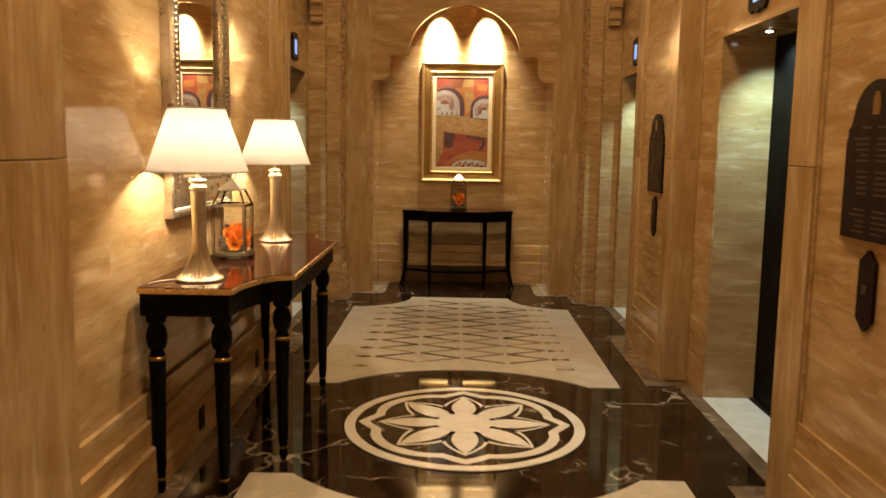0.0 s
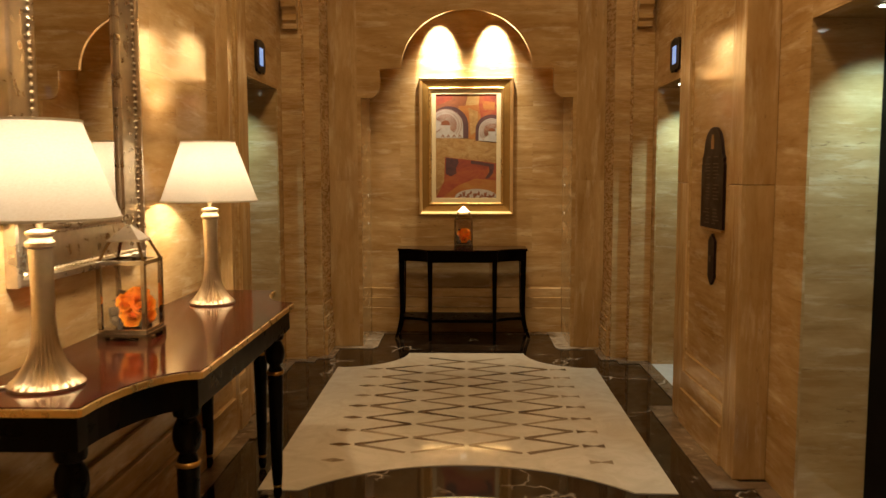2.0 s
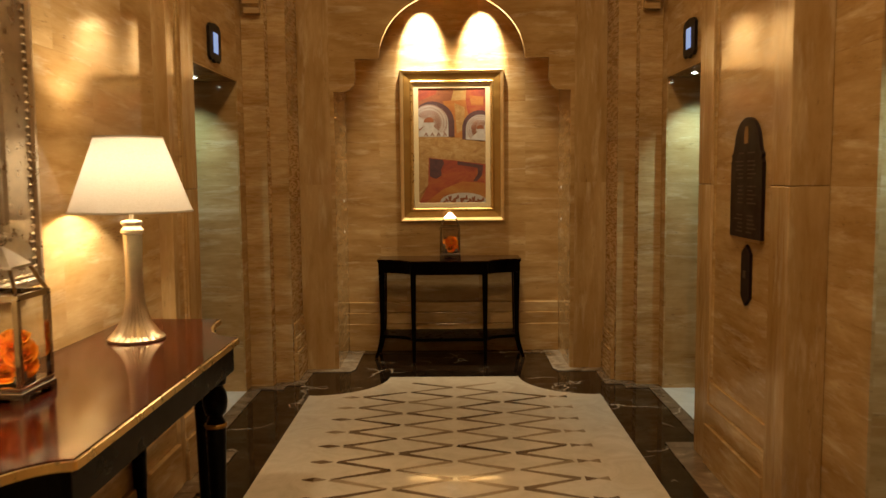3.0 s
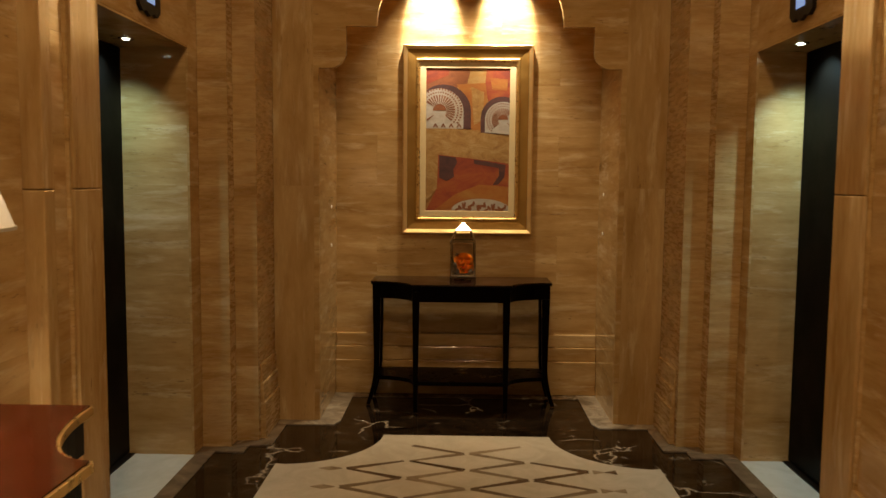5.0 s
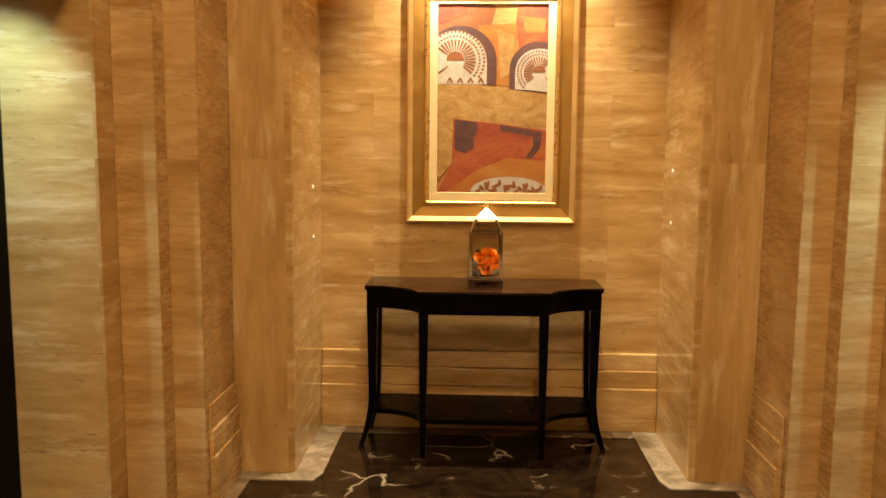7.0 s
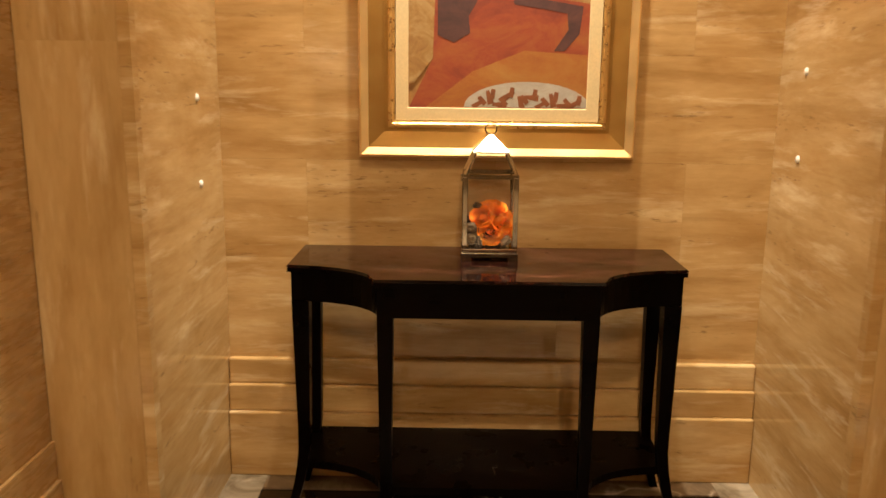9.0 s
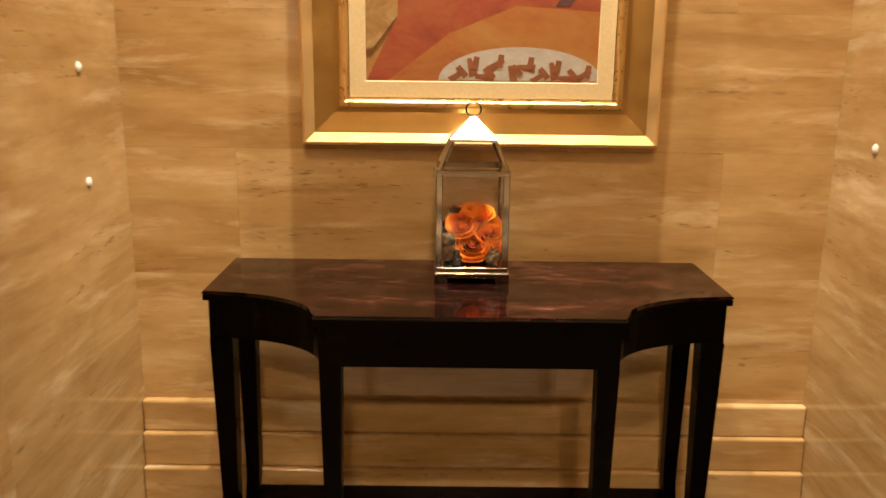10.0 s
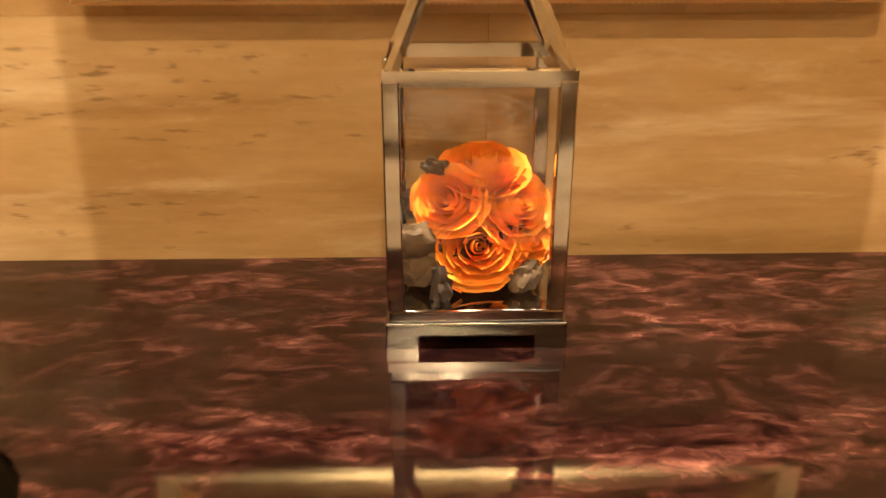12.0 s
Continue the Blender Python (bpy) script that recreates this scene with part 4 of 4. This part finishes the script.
painting = part("painting", a_box(AX0 - 0.02, AX1 + 0.02, -0.022, -0.006, AZ0 - 0.02, AZ1 + 0.02), CANVAS, picture, "abstract canvas with pierced fans and arches")
ax = lambda p: AX0 + (p - 178) * (AX1 - AX0) / (612 - 178)
az = lambda q: AZ1 - (q - 14) * (AZ1 - AZ0) / (780 - 14)


def stroke(pts, material, level):
    """A flat painted patch on the canvas, cut to its edges."""
    pts = [(min(AX1, max(AX0, ax(p))), min(AZ1, max(AZ0, az(q)))) for p, q in pts]
    clean = [p for i, p in enumerate(pts) if (Vector(p) - Vector(pts[i - 1])).length > 1e-4]
    part("paint_patch", prism(clean, -0.0222 - 0.0005 * level, -0.0215, "y"), material, painting)


def half_disc(cx, cy, r, a0=180, a1=0, n=18, ry=None):
    return [(p, 2 * cy - q) for p, q in arc(cx, cy, r, a0, a1, n, ry)]


stroke([(178, 14), (390, 14), (398, 60), (380, 132), (178, 150)], RUST, 0.4)
stroke([(178, 14), (300, 14), (290, 72), (178, 120)], RED, 1.6)
stroke([(484, 14), (612, 14), (612, 210), (490, 205), (476, 110)], RED, 2)
stroke([(500, 84), (590, 92), (586, 150), (512, 146)], ORANGE, 3)
stroke([(405, 130), (470, 160), (468, 300), (420, 330)], SAND, 2.5)
stroke([(178, 350), *half_disc(265, 260, 140), (405, 350)], PLUM, 3)
stroke([*half_disc(566, 292, 112), (678, 380), (454, 370)], PLUM, 3)
stroke([(330, 120), (490, 110), (480, 360), (405, 350), (400, 240)], ORANGE, 1)
stroke([(178, 328), (350, 352), (612, 390), (612, 530), (430, 505), (178, 478)], SAND, 4)
stroke([(240, 484), (420, 505), (612, 530), (612, 780), (178, 780), (235, 660)], RED, 5)
stroke([(245, 488), (330, 498), (338, 525), (318, 560), (322, 600), (285, 622), (246, 606)], PLUM, 6)
stroke([(420, 508), (585, 535), (578, 600), (545, 640), (520, 640), (552, 590), (548, 552), (480, 540), (424, 532)], PLUM, 6)
stroke([(178, 470), (240, 484), (235, 660), (190, 720), (178, 720)], SAND, 6)
stroke([(215, 780), (330, 690), (450, 640), (612, 650), (612, 780)], ORANGE, 6)
stroke([(300, 776), *half_disc(460, 776, 150, 180, 0, 18, 62), (612, 776)], LACE, 7)
stroke([(178, 348), *half_disc(245, 262, 122), (367, 348)], LACE, 5)
stroke([*half_disc(568, 300, 92), (660, 378), (476, 366)], LACE, 5)


def wedge(cx, cy, r0, r1, a, w0, w1, level):
    c, s = math.cos(radians(a)), -math.sin(radians(a))
    pts = [(cx + r * c - k * s, cy + r * s + k * c) for r, k in ((r0, -w0), (r1, -w1), (r1, w1), (r0, w0))]
    if all(176 < p < 616 for p, q in pts):
        stroke(pts, RUST, level)


for cx, cy, R, a0, a1 in ((245, 255, 122, -38, 218), (568, 300, 90, -40, 220)):
    for i in range(25):
        a = a0 + (a1 - a0) * i / 24
        wedge(cx, cy, R * 0.30, R * 0.66, a, 1.2, R * 0.035, 7)
    for i in range(34):
        a = a0 + (a1 - a0) * i / 33
        wedge(cx, cy, R * 0.74, R * 0.80, a, R * 0.028, R * 0.030, 7)
        wedge(cx, cy, R * 0.87, R * 0.95, a + 4, R * 0.022, R * 0.036, 7)
    stroke([p for p in half_disc(cx, cy, R * 0.28, 180, 0, 10)], RUST, 7)
for i in range(8):
    wedge(215 + i * 20, 342, 0, 22, 120 if i % 2 else 60, 3, 3, 7)
for i, (p, q) in enumerate([(345, 768), (370, 752), (395, 770), (415, 748), (445, 765), (470, 752), (495, 770), (520, 758), (548, 772), (575, 766)]):
    wedge(p, q, -17, 17, 35 + 70 * (i % 3), 8, 4, 8)
    wedge(p + 8, q - 8, -12, 12, 130 - 50 * (i % 2), 6, 5, 9)

# ---- mirror ----
mirror = thing("wall_mirror", (XC - BAY + 0.0015, 4.14, 2.0), "tall mirror in a beaded silver-leaf frame on the wall", "mirror", turn=90)
MW, MH = 0.98, 1.70
part("outer_moulding", frame_sweep(MW, MH, [(0, 0), (0, 0.036), (0.006, 0.042), (0.022, 0.042), (0.028, 0.034), (0.028, 0.0)]), SILVER, mirror, "silver-leaf outer moulding")
part("flat_band", frame_sweep(MW - 0.056, MH - 0.056, [(0, 0), (0, 0.026), (0.135, 0.016), (0.135, 0.0)]), SILVER, mirror, "sloped silver-leaf band")
part("inner_moulding", frame_sweep(MW - 0.326, MH - 0.326, [(0, 0), (0, 0.026), (0.005, 0.030), (0.012, 0.030), (0.018, 0.020), (0.020, 0.0)]), SILVER, mirror, "silver-leaf inner moulding")
MIRROR = plain("mirror_silvering", (0.82, 0.80, 0.76), 0.015, 1.0, 0.03, 3)
part("glass", a_box(-MW / 2 + 0.18, MW / 2 - 0.18, -0.012, -0.004, -MH / 2 + 0.18, MH / 2 - 0.18), MIRROR, mirror, "clear mirror glass")


def beads(w, h, out, r, gap):
    bm = bmesh.new()
    spots = []
    nx, nz = int(w / gap), int(h / gap)
    for s in (-1, 1):
        spots += [(-w / 2 + w * i / nx, s * h / 2) for i in range(nx + 1)]
        spots += [(s * w / 2, -h / 2 + h * i / nz) for i in range(1, nz)]
    for x, z in spots:
        ring = [[bm.verts.new((x + r * math.sin(t) * math.cos(p), -out - r * math.cos(t), z + r * math.sin(t) * math.sin(p))) for p in [math.pi / 3 * k for k in range(6)]] for t in (0.45, 1.1, 1.75)]
        bm.faces.new(ring[0])
        for a, b2 in zip(ring, ring[1:]):
            for k in range(6):
                bm.faces.new((a[k], a[(k + 1) % 6], b2[(k + 1) % 6], b2[k]))
    return bm


tagged(part("beading", beads(MW - 0.070, MH - 0.070, 0.026, 0.0085, 0.026), SILVER, mirror, "row of silver beads", True), kind="stuff")
tagged(part("beading", beads(MW - 0.316, MH - 0.316, 0.020, 0.0085, 0.026), SILVER, mirror, "row of silver beads", True), kind="stuff")

# ---- directory plaques and call plates on the right-hand piers ----
PLATE = plain("plaque_bronze", (0.018, 0.008, 0.006), 0.45, 0.0, 0.4, 10, 0, 0, 0.15)
LETTER = plain("plaque_letters", (0.075, 0.05, 0.03), 0.5, 0.2, 0.2, 30)


def plaque(y, label):
    x = XC + 1.32
    t = thing("directory_plaque", (x, y, 1.205), label, "plaque", "directory plaques")
    half = [(0.19, 0.0), (0.19, 0.335), (0.178, 0.35), (0.185, 0.37), (0.165, 0.385), (0.158, 0.40), *[(0.152 * math.cos(radians(a)), 0.40 + 0.135 * math.sin(radians(a))) for a in range(10, 91, 10)]]
    shape = half + [(-a, b) for a, b in reversed(half[:-1])]
    part("plate", prism(shape, -0.016, 0.0, "x"), PLATE, t)
    part("lower_edge", a_box(-0.019, 0.0, -0.192, 0.192, -0.012, 0.0), GOLD_DARK, t, "thin brass lower edge")
    part("emblem", prism([(-0.022, 0.42), (0.022, 0.42), (0.024, 0.46), (0.012, 0.495), (-0.012, 0.495), (-0.024, 0.46)], -0.0185, -0.015, "x"), GOLD_DARK, t, "small brass emblem")
    rn = random.Random(9)
    z = 0.375
    while z > 0.02:
        if rn.random() < 0.84:
            for a, b in ((-0.02 - rn.uniform(0.06, 0.12), -0.02), (0.03, 0.03 + rn.uniform(0.05, 0.11))):
                part("text_line", a_box(-0.0172, -0.0155, a, b, z, z + 0.0065), LETTER, t)
        z -= 0.0185
    c = thing("call_plate", (x, y - 0.012, 0.90), "narrow dark bronze lift call plate", "call plate", "call plates")
    part("plate", prism([(0, 0), (0.052, 0.04), (0.052, 0.235), (0, 0.275), (-0.052, 0.235), (-0.052, 0.04)], -0.014, 0.0, "x"), PLATE, c)
    part("button", a_box(-0.019, -0.0135, -0.016, 0.016, 0.125, 0.157, bevel=0.002), LETTER, c, "small square call button")


plaque(5.62, "dark bronze directory plaque with arched top and pale text")
plaque(2.705, "dark bronze directory plaque with arched top and pale text")

# ---- small fixtures, niche glints ----
GLINT_WHITE = plain("glint_white", (0.92, 0.90, 0.86), 0.15, 0.0, 0.03, 30)
for y in (3.89, 4.33, 5.03):
    o = thing("wall_outlet", (XC - 1.325, y, 0.13), "small dark bronze outlet plate in the baseboard", "outlet", "wall outlets")
    part("plate", a_box(0.0, 0.008, -0.036, 0.036, -0.055, 0.055, bevel=0.002), BRONZE, o)
    part("socket", lathe([(0.001, 0.0), (0.016, 0.0), (0.016, 0.004), (0.012, 0.004), (0.001, 0.002)], 14), BLACK_LACQUER, o).matrix_local = pose(0.0075, 0, 0, 0, 90, 0)
# white domes added in place of light glints on the polished niche sides
for s, zs, y in ((1, (1.395, 1.136), 8.708), (-1, (1.30, 1.044), 8.672)):
    for z in zs:
        d = thing("wall_glint", (XC + s * 0.8995, y, z), "small white dome standing in for a light glint on the niche side", "stud", "niche studs")
        part("cap", lathe([(0.012, 0.0), (0.012, 0.002), (0.009, 0.0045), (0.005, 0.006), (0.001, 0.0065)], 16), GLINT_WHITE, d, "", True).matrix_local = pose(0, 0, 0, 0, -90 * s, 0)
